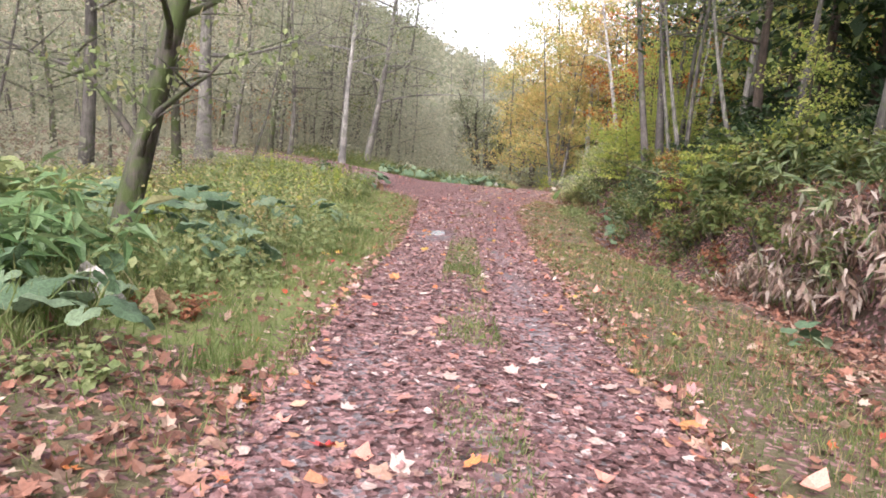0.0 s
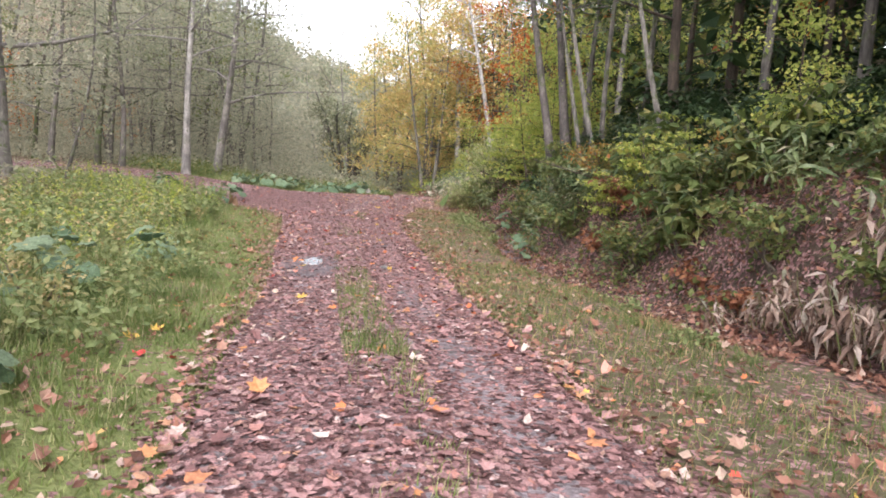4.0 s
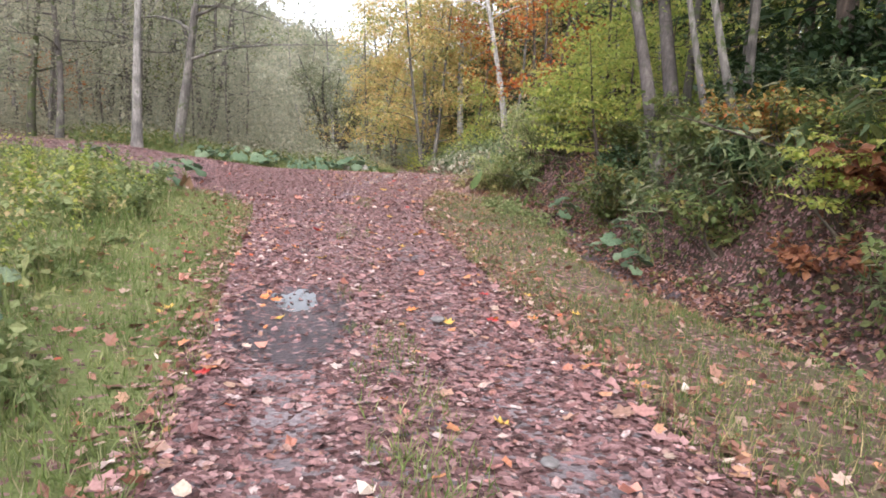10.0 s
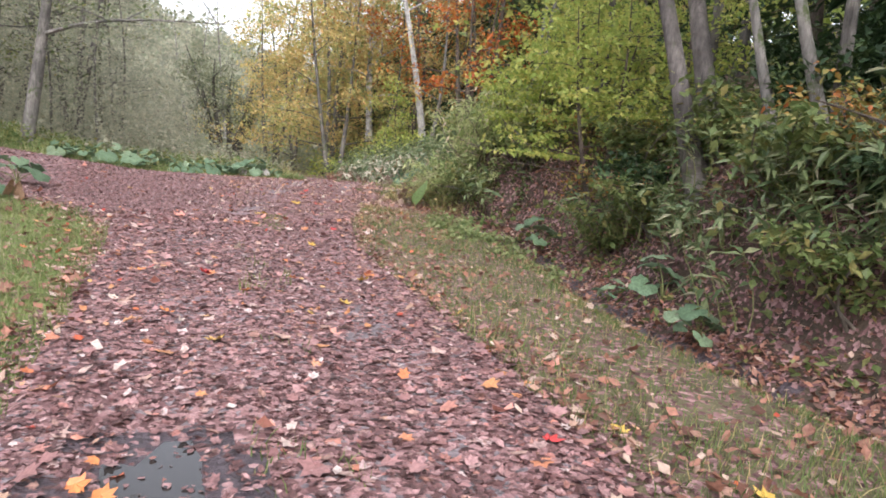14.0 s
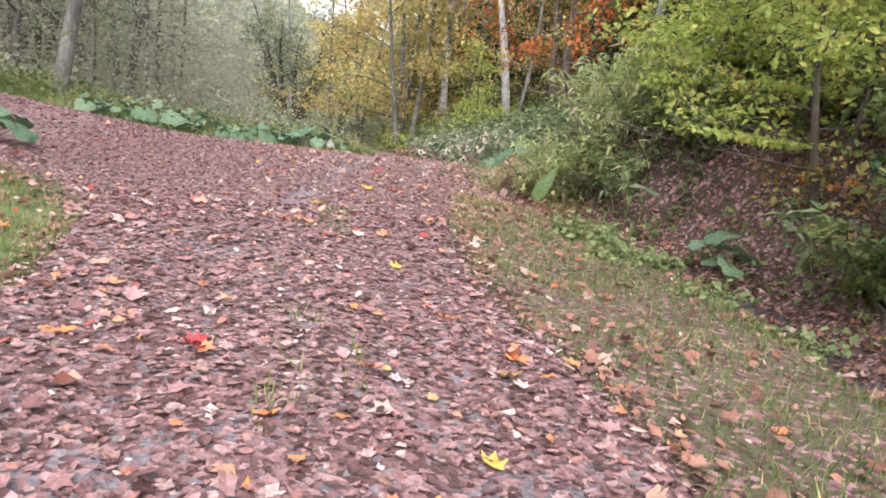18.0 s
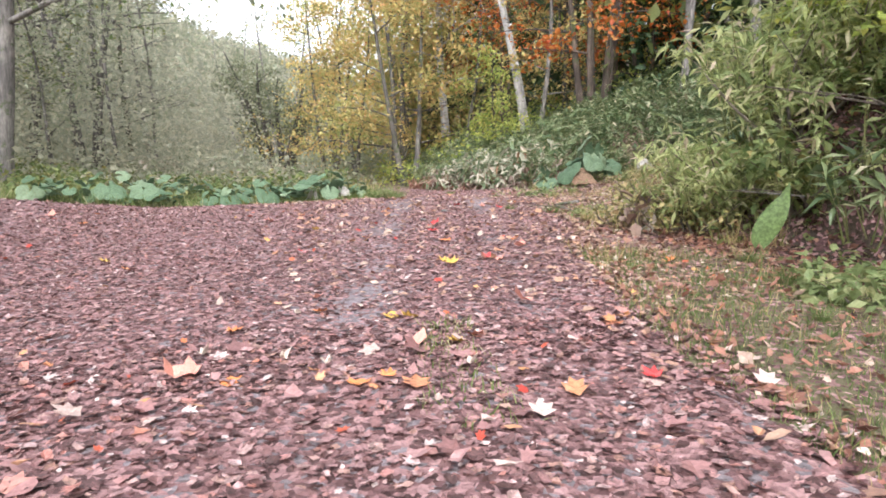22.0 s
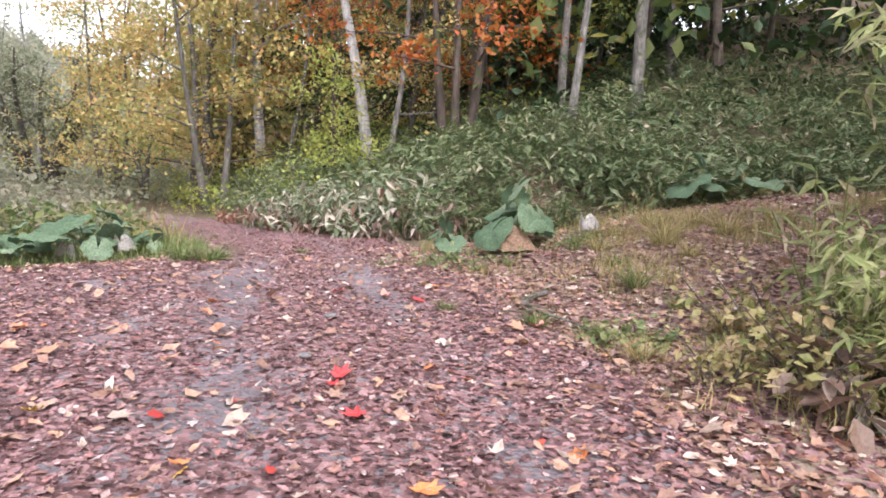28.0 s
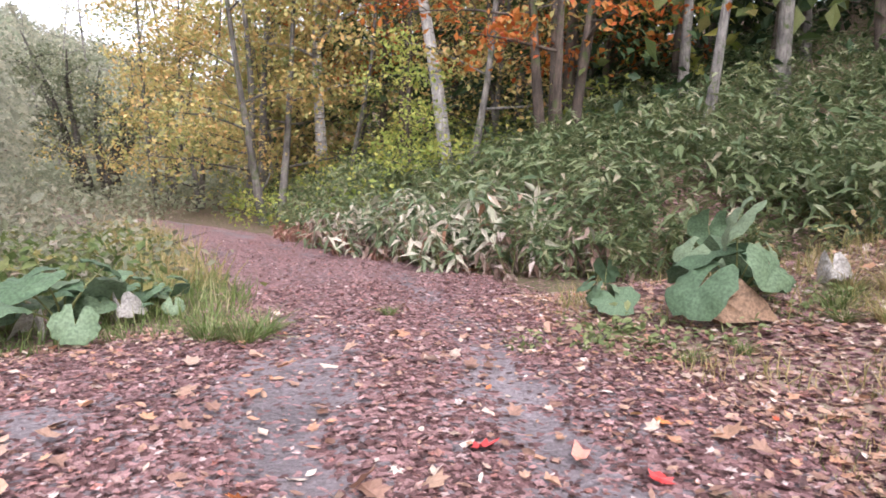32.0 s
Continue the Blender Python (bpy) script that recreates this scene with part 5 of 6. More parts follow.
undergrowth("undergrowth", "grey-green shrubs and herbs under the left wood", *region(2600, (-36, 3.2), (6, 75), lambda x, y, r, h: (r < -1.6) & (h < -1) & ((x < -8.5) | (y > 40.5)), 1), LEAF_HAZE, 1, 26, 1.1, 0.19, 0.6)
undergrowth("undergrowth", "green herbs along the edge of the left wood", *region(420, (-9, 3.4), (38.6, 46), lambda x, y, r, h: (r < -0.9), 2), LEAF_GREEN, 2, 30, 0.6, 0.13, 0.35)
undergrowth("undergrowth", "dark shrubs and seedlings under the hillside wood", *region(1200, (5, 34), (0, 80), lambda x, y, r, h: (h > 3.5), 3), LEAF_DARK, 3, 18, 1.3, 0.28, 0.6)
undergrowth("undergrowth", "yellowing shrubs along the lower track", *region(300, (5, 16), (46, 80), lambda x, y, r, h: (r < -0.8) & (h > -1), 4), LEAF_LIME, 4, 40, 1.3, 0.16, 0.45)
undergrowth("undergrowth", "brownish weeds beside the lower track", *region(420, (-3, 6), (39.5, 70), lambda x, y, r, h: (r < -0.5), 5), LEAF_WEED, 5, 30, 0.95, 0.12, 0.3)

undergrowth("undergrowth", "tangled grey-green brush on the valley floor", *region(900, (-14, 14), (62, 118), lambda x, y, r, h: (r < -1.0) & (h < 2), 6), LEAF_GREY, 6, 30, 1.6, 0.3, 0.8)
placed(shrub("shrub", "bare brown stalks and dead leaves at the bank foot", 171, 0.9, 0.8, GRASS_DRY, 260, 0.09, 9, "dead stalks"), [(10.8, 37.0, 1, 0), (11.6, 36.4, 1, 90), (12.4, 35.8, 1, 200), (9.6, 37.6, 0.9, 30), (5.2, 30.4, 0.8, 0), (4.9, 29.6, 0.7, 60), (5.6, 31.0, 0.8, 150), (5.0, 30.1, 0.9, 220), (5.15, 29.5, 0.9, 300), (5.35, 30.0, 0.9, 20), (4.75, 30.6, 0.6, 100)])

undergrowth("undergrowth", "upright green herbs and nettles on the verge", *region(420, (-9, -2.2), (6, 30), lambda x, y, r, h: (r < -1.6 - 0.5 * np.sin(y * 1.3)) & (x < -2.6) & ~((x > -5.4) & (y < 14.5)), 7), LEAF_HERB, 7, 34, 0.75, 0.11, 0.10)
undergrowth("undergrowth", "yellowing upright herbs on the verge", *region(330, (-9, -2.3), (6, 30), lambda x, y, r, h: (r < -1.8) & ~((x > -5.4) & (y < 14.5)), 9), LEAF_LIME, 9, 22, 0.7, 0.09, 0.10)
undergrowth("undergrowth", "pale seeding herbs on the verge", *region(300, (-9, -2.4), (8, 30), lambda x, y, r, h: r < -1.9, 8), GRASS_DRY, 8, 26, 0.8, 0.07, 0.14)

undergrowth("undergrowth", "low leafy herbs beside the track", *region(330, (-5.4, -1.6), (5.5, 16), lambda x, y, r, h: (r < -0.75 - 0.4 * np.sin(y * 1.7)), 10), LEAF_HERB, 10, 24, 0.42, 0.085, 0.09)
undergrowth("undergrowth", "yellowed low herbs beside the track", *region(150, (-5.4, -1.7), (5.5, 20), lambda x, y, r, h: (r < -0.9), 11), LEAF_OLIVE, 11, 20, 0.45, 0.08, 0.09)
undergrowth("undergrowth", "leafy olive understorey between the trunks", *region(420, (-26, 1), (43, 76), lambda x, y, r, h: (r < -3) & (h < -3) & (x < 0.045 * (y - 17) - 1.5), 12), LEAF_HAZE, 12, 150, 4.6, 0.155, 1.0)
undergrowth("undergrowth", "low seedlings and herbs on the ditch bank", *region(420, (4.6, 7.6), (10, 30), lambda x, y, r, h: (h > -0.3) & (h < 1.8), 13), LEAF_GREEN, 13, 16, 0.35, 0.10, 0.12)
# ---- butterbur ----
placed(butterbur(151, "butterbur with broad round green leaves", 7, 0.22, 0.56, 0.45),
       [(-2.6, 7.6, 0.85, 30), (-2.2, 8.3, 0.7, 100), (-3.0, 9.4, 1.0, 0), (-3.4, 8.9, 1.0, 80), (-3.4, 10.6, 1.0, 160), (-2.9, 11.8, 0.9, 40), (-4.2, 11.4, 1.0, 200), (-2.4, 14.9, 0.8, 20), (-2.7, 16.2, 0.8, 75), (-3.6, 5.2, 1.1, 10),
        (-4.4, 9.0, 1.0, 30), (-4.0, 12.6, 0.9, 110), (-5.0, 10.4, 1.0, 250), (-3.2, 13.2, 0.8, 290), (-4.9, 13.8, 1.0, 330), (-5.6, 12.2, 1.1, 140), (-3.9, 15.2, 0.8, 190),
        (5.2, 21.1, 0.85, 0), (5.9, 25.4, 0.85, 50), (4.85, 20.0, 0.6, 60), (5.05, 21.95, 0.45, 200), (3.7, 6.8, 0.5, 90)], 0.03, 6)
strip = []
for x in np.arange(-3.4, 3.2, 0.30):
    strip.append((x + g.normal(0, 0.2), 37.5 + 0.1 * max(x, 0) + abs(g.normal(0, 0.7)), g.uniform(0.55, 1.15), g.uniform(0, 360)))
strip += [(-2.9, 29.2, 0.9, 0), (-3.5, 29.8, 0.9, 60), (-3.2, 27.9, 0.7, 10), (-3.8, 26.3, 0.9, 30), (-5.2, 30.0, 1.0, 70)]
placed(butterbur(152, "spreading butterbur at the edge of the fork", 7, 0.25, 0.48, 0.5), strip[::2], 0.03, 7)
placed(butterbur(154, "small butterbur with upright leaves at the fork", 5, 0.17, 0.42, 0.32), strip[1::2], 0.03, 7, 3)
placed(butterbur(155, "tall butterbur with upright broad leaves beside the bend", 6, 0.34, 0.66, 0.45, "butterbur plants", -0.85), [(6.95, 35.5, 1.0, 190), (7.5, 36.2, 0.8, 100), (11.1, 36.0, 1.0, 0), (6.5, 36.6, 0.55, 60)], 0.03, 5)
placed(butterbur(153, "tall butterbur with a torn broad leaf", 5, 0.26, 0.62, 0.38), [(-2.2, 4.35, 0.75, 0), (-2.95, 4.8, 0.8, 120), (-2.55, 5.2, 0.65, 40), (11.9, 35.6, 1.0, 90)], 0.03, 6)

# ---- weeds and saplings on the left verge ----
weeds = []
while len(weeds) < 84:
    x, y = g.uniform(-8.5, -2.5), g.uniform(4, 28)
    if x < -2.3 - 0.5 * g.random() and not (-4.2 < x and y < 7):
        weeds.append((x, y, g.uniform(0.55, 1.1), g.uniform(0, 360)))
placed(shrub("weed", "leafy green wayside weed among tall grass", 161, 0.75, 0.45, LEAF_HERB, 420, 0.10, 3, "wayside weeds", "weed"), weeds[:38])
placed(shrub("weed", "brown seeding weed stalks in the verge", 162, 0.8, 0.4, GRASS_DRY, 360, 0.06, 3, "wayside weeds", "weed"), weeds[38:60])
placed(shrub("weed", "pale yellow-green wayside weed in the verge", 164, 0.7, 0.5, LEAF_LIME, 340, 0.10, 3, "wayside weeds", "weed"), weeds[60:])
placed(shrub("sapling", "knotweed with big drooping green leaves", 163, 1.7, 0.9, LEAF_HERB, 330, 0.2, 7, "", "young tree", OVATE), [(-4.6, 7.3, 0.9, 90), (-3.2, 25.6, 0.6, 10), (-4.0, 24.4, 0.6, 60)])

placed(shrub("weed", "low leafy herb at the foot of the bank", 165, 0.4, 0.5, LEAF_HERB, 260, 0.10, 4, "low bank herbs", "weed"),
       [(4.5, 26.3, 1, 0), (4.8, 26.9, 1.1, 80), (4.9, 25.9, 0.9, 160), (4.4, 25.3, 0.7, 40), (5.2, 26.2, 1, 220), (4.6, 22.8, 0.7, 10), (4.3, 18.2, 0.6, 100), (4.2, 15.2, 0.7, 50), (3.9, 12.8, 0.7, 0), (3.6, 10.4, 0.6, 70), (-2.2, 5.2, 0.7, 0), (-2.5, 6.4, 0.8, 50), (-1.9, 7.3, 0.6, 100), (-2.4, 8.4, 0.8, 150), (-2.1, 9.8, 0.6, 200), (-2.6, 10.8, 0.8, 250), (-2.2, 12.2, 0.6, 300), (-2.7, 13.4, 0.8, 20), (-2.0, 3.8, 0.7, 70), (-2.9, 7.4, 0.9, 120), (-1.8, 14.6, 0.5, 170), (-2.3, 18.0, 0.6, 220), (-2.6, 19.8, 0.7, 270), (5.0, 31.5, 0.7, 20), (4.6, 23.9, 0.7, 30)])
tall_spots = [(-3.1, 21.5, 1.05, 0), (-3.4, 22.2, 1.15, 60), (-3.0, 22.9, 0.95, 130), (-3.7, 23.3, 1.1, 200), (-3.3, 24.2, 1.0, 260), (-4.2, 22.4, 1.15, 30), (-2.8, 24.8, 0.8, 90), (-3.9, 25.4, 1.0, 150)]
tall_spots += [(float(g.uniform(-7.5, -3.2)), float(g.uniform(11, 29)), float(g.uniform(0.6, 1.05)), float(g.uniform(0, 360))) for _ in range(22)]
placed(tall_weed(166, "tall upright weed with narrow green leaves", LEAF_HERB), tall_spots[::2], 0.02, 4)
placed(tall_weed(167, "tall weed with yellow-green leaves", LEAF_LIME, 1.1), tall_spots[1::2], 0.02, 4)


def upright_leaf(seed, label):
    """One long pointed leaf held up on its stalk, folded along the midrib."""
    root = tagged(new("butterbur"), label, "butterbur", "butterbur plants")
    t = np.linspace(0, 1, 6)[:, None]
    foot, top = np.array([-0.05, 0, -0.06]), np.array([0.0, 0.0, 0.50])
    stalk = part("stalk", tube(foot * (1 - t) + top * t + np.array([0.05, 0.02, 0]) * np.sin(t * 3.1), np.linspace(0.009, 0.005, 6), 5), STALK, root)
    n = 11
    u = np.linspace(0, 1, n)
    wide = 0.125 * np.sin(np.pi * np.clip(u * 0.93 + 0.05, 0, 1)) ** 0.8 * (1.15 - 0.5 * u)
    v = []
    for i in range(n):
        for s in (-1, -0.5, 0, 0.5, 1):
            v.append((0.22 * u[i] ** 1.3 + s * wide[i], 0.10 * abs(s) * wide[i] * 4 * 0.3 + 0.10 * u[i] ** 2 + 0.012 * math.sin(5 * s + 9 * u[i]), 0.50 + 0.52 * u[i] - 0.06 * abs(s)))
    f = []
    for i in range(n - 1):
        for k in range(4):
            a = i * 5 + k
            f += [(a, a + 1, a + 6), (a, a + 6, a + 5)]
    part("leaf", (np.array(v), np.array(f)), LEAF_YOUNG, stalk, smooth_shade=True)
    return root


placed(upright_leaf(156, "single pointed yellow-green butterbur leaf standing upright"), [(4.0, 27.05, 0.88, -35), (5.2, 26.6, 0.45, 20)])
placed(shrub("weed", "large pinkish-beige dead leaves hanging on stalks", 168, 0.7, 0.4, LEAF_SASA_DRY, 22, 0.24, 4, "dead stalks", "weed", OVATE), [(4.8, 30.0, 1, 0), (4.7, 29.8, 0.8, 130), (5.05, 30.05, 0.9, 60)])
placed(stick(181, "dead forked branch lying at the verge", 1.6, 0.021), [(5.65, 33.3, 1.05, -127), (5.8, 29.25, 0.9, -122), (-2.5, 4.9, 0.9, 150), (5.6, 19.4, 0.9, 40)], -0.01)
placed(shrub("weed", "low green weeds round the butterbur of the bend", 169, 0.26, 0.34, LEAF_HERB, 150, 0.075, 8, "weeds round the butterbur", "weed", OVATE), [(6.55, 35.05, 0.9, 0), (6.1, 35.3, 1.0, 70), (5.7, 35.65, 1.0, 150), (5.3, 35.95, 0.8, 210), (7.3, 35.0, 0.9, 300), (7.7, 35.25, 1.0, 30), (6.3, 35.75, 1.2, 110), (5.95, 36.1, 1.1, 250), (7.15, 35.6, 1.2, 20)])
lean_out = stick(182, "bare dead branch leaning out of the bank", 1.9, 0.02, BARK_BROWN)
copy_thing(lean_out, pose(6.1, 18.2, float(surf(6.1, 18.2)) - 0.1, 0, -12, 165))
copy_thing(lean_out, pose(2.6, 43.5, float(surf(2.6, 43.5)) - 0.05, 0, -14, 25))
lean_out.matrix_basis = pose(6.5, 27.2, float(surf(6.5, 27.2)) - 0.1, 0, -10, 123)
placed(stone(191, "flat grey stone half sunk in the track", 0.11), [(1.05, 16.35, 0.55, 30), (3.3, 33.2, 0.4, 10), (2.7, 32.2, 0.35, 200), (0.95, 13.2, 0.4, 90)], -0.1)



def grass_tuft(seed, label, mat, blades=150, height=0.32):
    """A tussock: arching blades fanning out of one root."""
    g = np.random.default_rng(seed)
    root = tagged(new("grass_tuft"), label, "grass tuft", "grass tussocks of the clearing")
    a, rad = g.uniform(0, 6.28, blades), 0.10 * np.sqrt(g.random(blades))
    h = height * g.uniform(0.4, 1.15, blades)
    pos = np.stack([rad * np.cos(a), rad * np.sin(a), np.full(blades, -0.02)], -1)
    rot = turns(a - math.pi / 2 + g.normal(0, 0.4, blades), -np.abs(g.normal(0.45, 0.28, blades)), g.normal(0, 0.2, blades))
    part("tussock", strewn(BLADE, pos, rot, np.stack([np.full(blades, 0.009), h * 1.5, h], -1)), mat, root)
    return root


placed(grass_tuft(211, "yellow-green grass tussock among fallen leaves", GRASS), [(6.24, 32.7, 1.0, 0), (4.77, 32.4, 0.75, 60), (5.0, 32.0, 0.6, 130), (4.4, 33.2, 0.5, 20), (6.9, 33.6, 0.8, 200), (7.6, 35.0, 0.9, 15), (7.95, 35.15, 0.8, 95), (7.3, 34.75, 0.6, 170), (6.3, 34.8, 0.5, 30), (6.0, 35.0, 0.55, 140), (5.3, 31.0, 0.7, 90), (3.25, 36.95, 1.15, 10), (3.0, 37.2, 1.2, 100), (3.45, 37.2, 1.0, 220), (4.7, 37.5, 0.5, 60), (2.2, 6.4, 0.55, 0), (2.6, 8.6, 0.5, 100), (5.9, 31.9, 0.6, 250), (4.6, 27.4, 0.6, 40), (4.9, 28.2, 0.7, 110), (4.4, 26.6, 0.55, 190), (5.1, 27.6, 0.7, 300), (4.2, 25.6, 0.5, 10), (3.9, 26.3, 0.5, 70), (3.6, 9.6, 0.6, 20), (3.3, 11.2, 0.55, 80)], 0.0)
placed(grass_tuft(212, "dry straw-coloured grass tussock", GRASS_DRY, 170, 0.42), [(8.0, 33.9, 1.1, 0), (8.5, 34.3, 1.1, 70), (8.9, 33.7, 1.2, 140), (7.5, 34.5, 0.8, 200), (8.35, 35.0, 0.9, 33), (9.2, 35.2, 1.0, 250), (9.4, 34.6, 1.0, 20), (7.6, 33.2, 0.7, 300), (5.6, 31.2, 0.8, 40), (5.0, 30.7, 0.8, 120), (4.8, 31.3, 0.6, 250), (9.8, 33.6, 1.1, 100), (8.2, 35.3, 0.8, 10)], 0.0)


def withered_bur(seed, label, mat, size, height):
    """One big dead leaf hanging from a bent stalk."""
    g = np.random.default_rng(seed)
    root = tagged(new("withered_butterbur"), label, "butterbur", "withered butterbur leaves")
    t = np.linspace(0, 1, 6)[:, None]
    top = np.array([0.08, -0.05, height])
    stalk = part("stalk", tube(np.array([0, 0, -0.05]) * (1 - t) + top * t + np.array([0.03, 0, 0.05]) * np.sin(t * 3.1), np.linspace(0.010, 0.006, 6), 5), STALK, root)
    v, f = bur_leaf(g, size)
    v[:, 2] += size * (0.16 * np.sin(v[:, 0] / size * 7) + g.normal(0, 0.06, len(v))) - 1.7 * v[:, 0] ** 2 / size
    rot = turns(np.array([0.0]), np.array([-1.0]), np.array([0.5]))[0]
    part("leaf", (v @ rot.T + top, f), mat, stalk, smooth_shade=True)
    return root


DEAD_BROWN = leaf_material("brown_dead_leaf", ((0.0, (0.27, 0.165, 0.10)), (1.0, (0.36, 0.23, 0.15))), 0.2, 0.7, False, 0.5)
DEAD_PALE = leaf_material("pale_dead_leaf", ((0.0, (0.42, 0.39, 0.35)), (1.0, (0.52, 0.48, 0.44))), 0.2, 0.7, False, 0.5)
placed(withered_bur(213, "beige-brown dead butterbur leaf hanging beside the plant", DEAD_BROWN, 0.20, 0.24), [(6.55, 35.2, 1.0, 110), (-2.75, 27.7, 0.8, 40), (-2.2, 5.15, 0.6, 100)], 0.0)
placed(withered_bur(214, "whitish crumpled dead butterbur leaf", DEAD_PALE, 0.15, 0.22), [(8.1, 35.3, 1.0, 150), (1.7, 37.9, 0.8, 20), (2.5, 38.1, 0.9, 190), (-2.7, 5.2, 1.0, 150)], 0.0)

# ---- grass ----


def grass_patch(name, label, n, spots, mat, lo, hi, seed, width=0.007):
    g = np.random.default_rng(seed)
    x, y = spots
    h = lo + (hi - lo) * g.random(len(x)) ** 1.6
    h = h * (0.7 + 0.9 * np.clip(value_noise(x * 0.9, y * 0.9, 31) + 0.5, 0, 1))
    pos = np.stack([x, y, surf(x, y) - 0.01], -1)
    rot = turns(g.uniform(0, 6.28, len(x)), g.normal(0, 0.35, len(x)), g.normal(0, 0.3, len(x)))
    size = np.stack([width * (0.7 + 0.6 * g.random(len(x))) * (1 + h), h, h], -1)
    v, f = strewn(BLADE, pos, rot, size)
    return tagged(new(name, np_mesh(name, v, f, mat)), label, "grass", kind="stuff")


def scatter(n, xr, yr, rule, seed):
    g = np.random.default_rng(seed)
    x, y = g.uniform(*xr, n), g.uniform(*yr, n)
    d = inside_distance(ROAD, x, y)
    keep = rule(x, y, d, g.random(n))
    return x[keep], y[keep]


clump = lambda x, y: value_noise(x * 1.5, y * 1.5, 33) + 0.5 * value_noise(x * 5, y * 5, 34)
short = scatter(125000, (-4.2, -0.6), (-2, 28), lambda x, y, d, u: (d < 0.05) & (d > -1.9) & (u < (0.85 + clump(x, y)) * (0.15 + 0.85 * smooth(3.0, 6.5, y))), 201)
grass_patch("grass", "short green verge grass beside the track", 0, short, GRASS, 0.04, 0.125, 1, 0.006)
tall = scatter(42000, (-9, -1.8), (0, 32), lambda x, y, d, u: (d < -1.4) & (u < 0.75 + clump(x, y)), 202)
grass_patch("grass", "rank tall grass on the verge", 0, tall, GRASS, 0.15, 0.5, 2, 0.009)
lush = scatter(26000, (-3.6, -1.15), (4.2, 15), lambda x, y, d, u: (d < -0.3) & (u < 0.25 * smooth(-0.3, -1.0, d) + 1.5 * clump(x, y)), 209)
grass_patch("grass", "lush tufts of taller grass near the track", 0, lush, GRASS, 0.10, 0.32, 9, 0.007)
mid = scatter(64000, (-0.1, 1.6), (-1, 27), lambda x, y, d, u: (np.abs(x - rut_x(y) - 0.72) < 0.27) & (u < np.maximum((0.55 + 2.6 * clump(x, y)) * smooth(16, 8, y), 1.6 * clump(x, y) - 0.25)), 203)
grass_patch("grass", "strip of grass between the wheel ruts", 0, mid, GRASS, 0.04, 0.12, 3)
rightv = scatter(130000, (1.2, 5.2), (-1, 29), lambda x, y, d, u: (d < 0.05) & (inside_distance(HILL, x, y) < -0.75) & (u < 0.85 + 1.3 * clump(x, y) - 0.7 * smooth(2.6, 3.3, x) * smooth(9, 6, y)), 204)
half = np.arange(len(rightv[0])) % 8 < 7
grass_patch("grass", "thin green grass on the ditch side", 0, (rightv[0][half], rightv[1][half]), GRASS_DULL, 0.04, 0.125, 4, 0.006)
grass_patch("grass", "dry yellowish grass on the ditch side", 0, (rightv[0][~half], rightv[1][~half]), GRASS_DRY, 0.04, 0.15, 5, 0.006)
open_right = scatter(60000, (3.5, 13), (28.5, 37.5), lambda x, y, d, u: (d < -0.1) & (inside_distance(HILL, x, y) < 0.2) & (u < -0.12 + 2.2 * clump(x, y) + 0.3 * (x > 7.6)), 205)
grass_patch("grass", "tufted dry grass in the clearing by the bend", 0, open_right, GRASS_DRY, 0.05, 0.28, 6, 0.007)
low_right = scatter(46000, (3.4, 13), (28.5, 37.8), lambda x, y, d, u: (d < 0.15) & (inside_distance(HILL, x, y) < 0.2) & (u < 0.28 + 1.5 * value_noise(x * 1.1, y * 1.1, 36) + 0.5 * clump(x, y)), 212)
short_dry = np.arange(len(low_right[0])) % 3 < 2
grass_patch("grass", "thin straw-coloured grass between the leaves of the clearing", 0, (low_right[0][short_dry], low_right[1][short_dry]), GRASS_DRY, 0.03, 0.12, 12, 0.005)
grass_patch("grass", "thin green grass between the leaves of the clearing", 0, (low_right[0][~short_dry], low_right[1][~short_dry]), GRASS, 0.03, 0.11, 13, 0.005)
strip_g = scatter(16000, (-6, 5.5), (36.6, 41), lambda x, y, d, u: (d < 0.05) & (u < 0.8), 206)
grass_patch("grass", "green grass along the edge of the fork", 0, strip_g, GRASS, 0.08, 0.30, 7, 0.01)
edge = scatter(9000, (2.6, 5.5), (40, 60), lambda x, y, d, u: (d < 0.0) & (d > -1.2), 207)
grass_patch("grass", "tall weeds beside the lower track", 0, edge, GRASS_DRY, 0.15, 0.6, 8, 0.012)

# ---- fallen leaves ----


def litter(name, label, spots, mat, lo, hi, seed, template=CURLED, flat=0.28, lift=0.006):
    g = np.random.default_rng(seed)
    x, y = spots
    n = len(x)
    pos = np.stack([x, y, surf(x, y) + lift + 0.012 * g.random(n)], -1)
    rot = turns(g.uniform(0, 6.28, n), g.normal(0, flat, n), g.normal(0, flat, n) + np.where(g.random(n) < 0.35, math.pi, 0))
    s = lo + (hi - lo) * g.random(n) ** 1.4
    size = np.stack([s * g.uniform(0.7, 1.15, n), s, s * g.uniform(0.25, 0.85, n)], -1)
    kinds = template if isinstance(template, list) else [template]
    which = g.integers(0, len(kinds), n)
    v, f = joined([strewn(k, pos[which == i], rot[which == i], size[which == i]) for i, k in enumerate(kinds)])
    return tagged(new(name, np_mesh(name, v, f, mat)), label, "fallen leaves", kind="stuff")


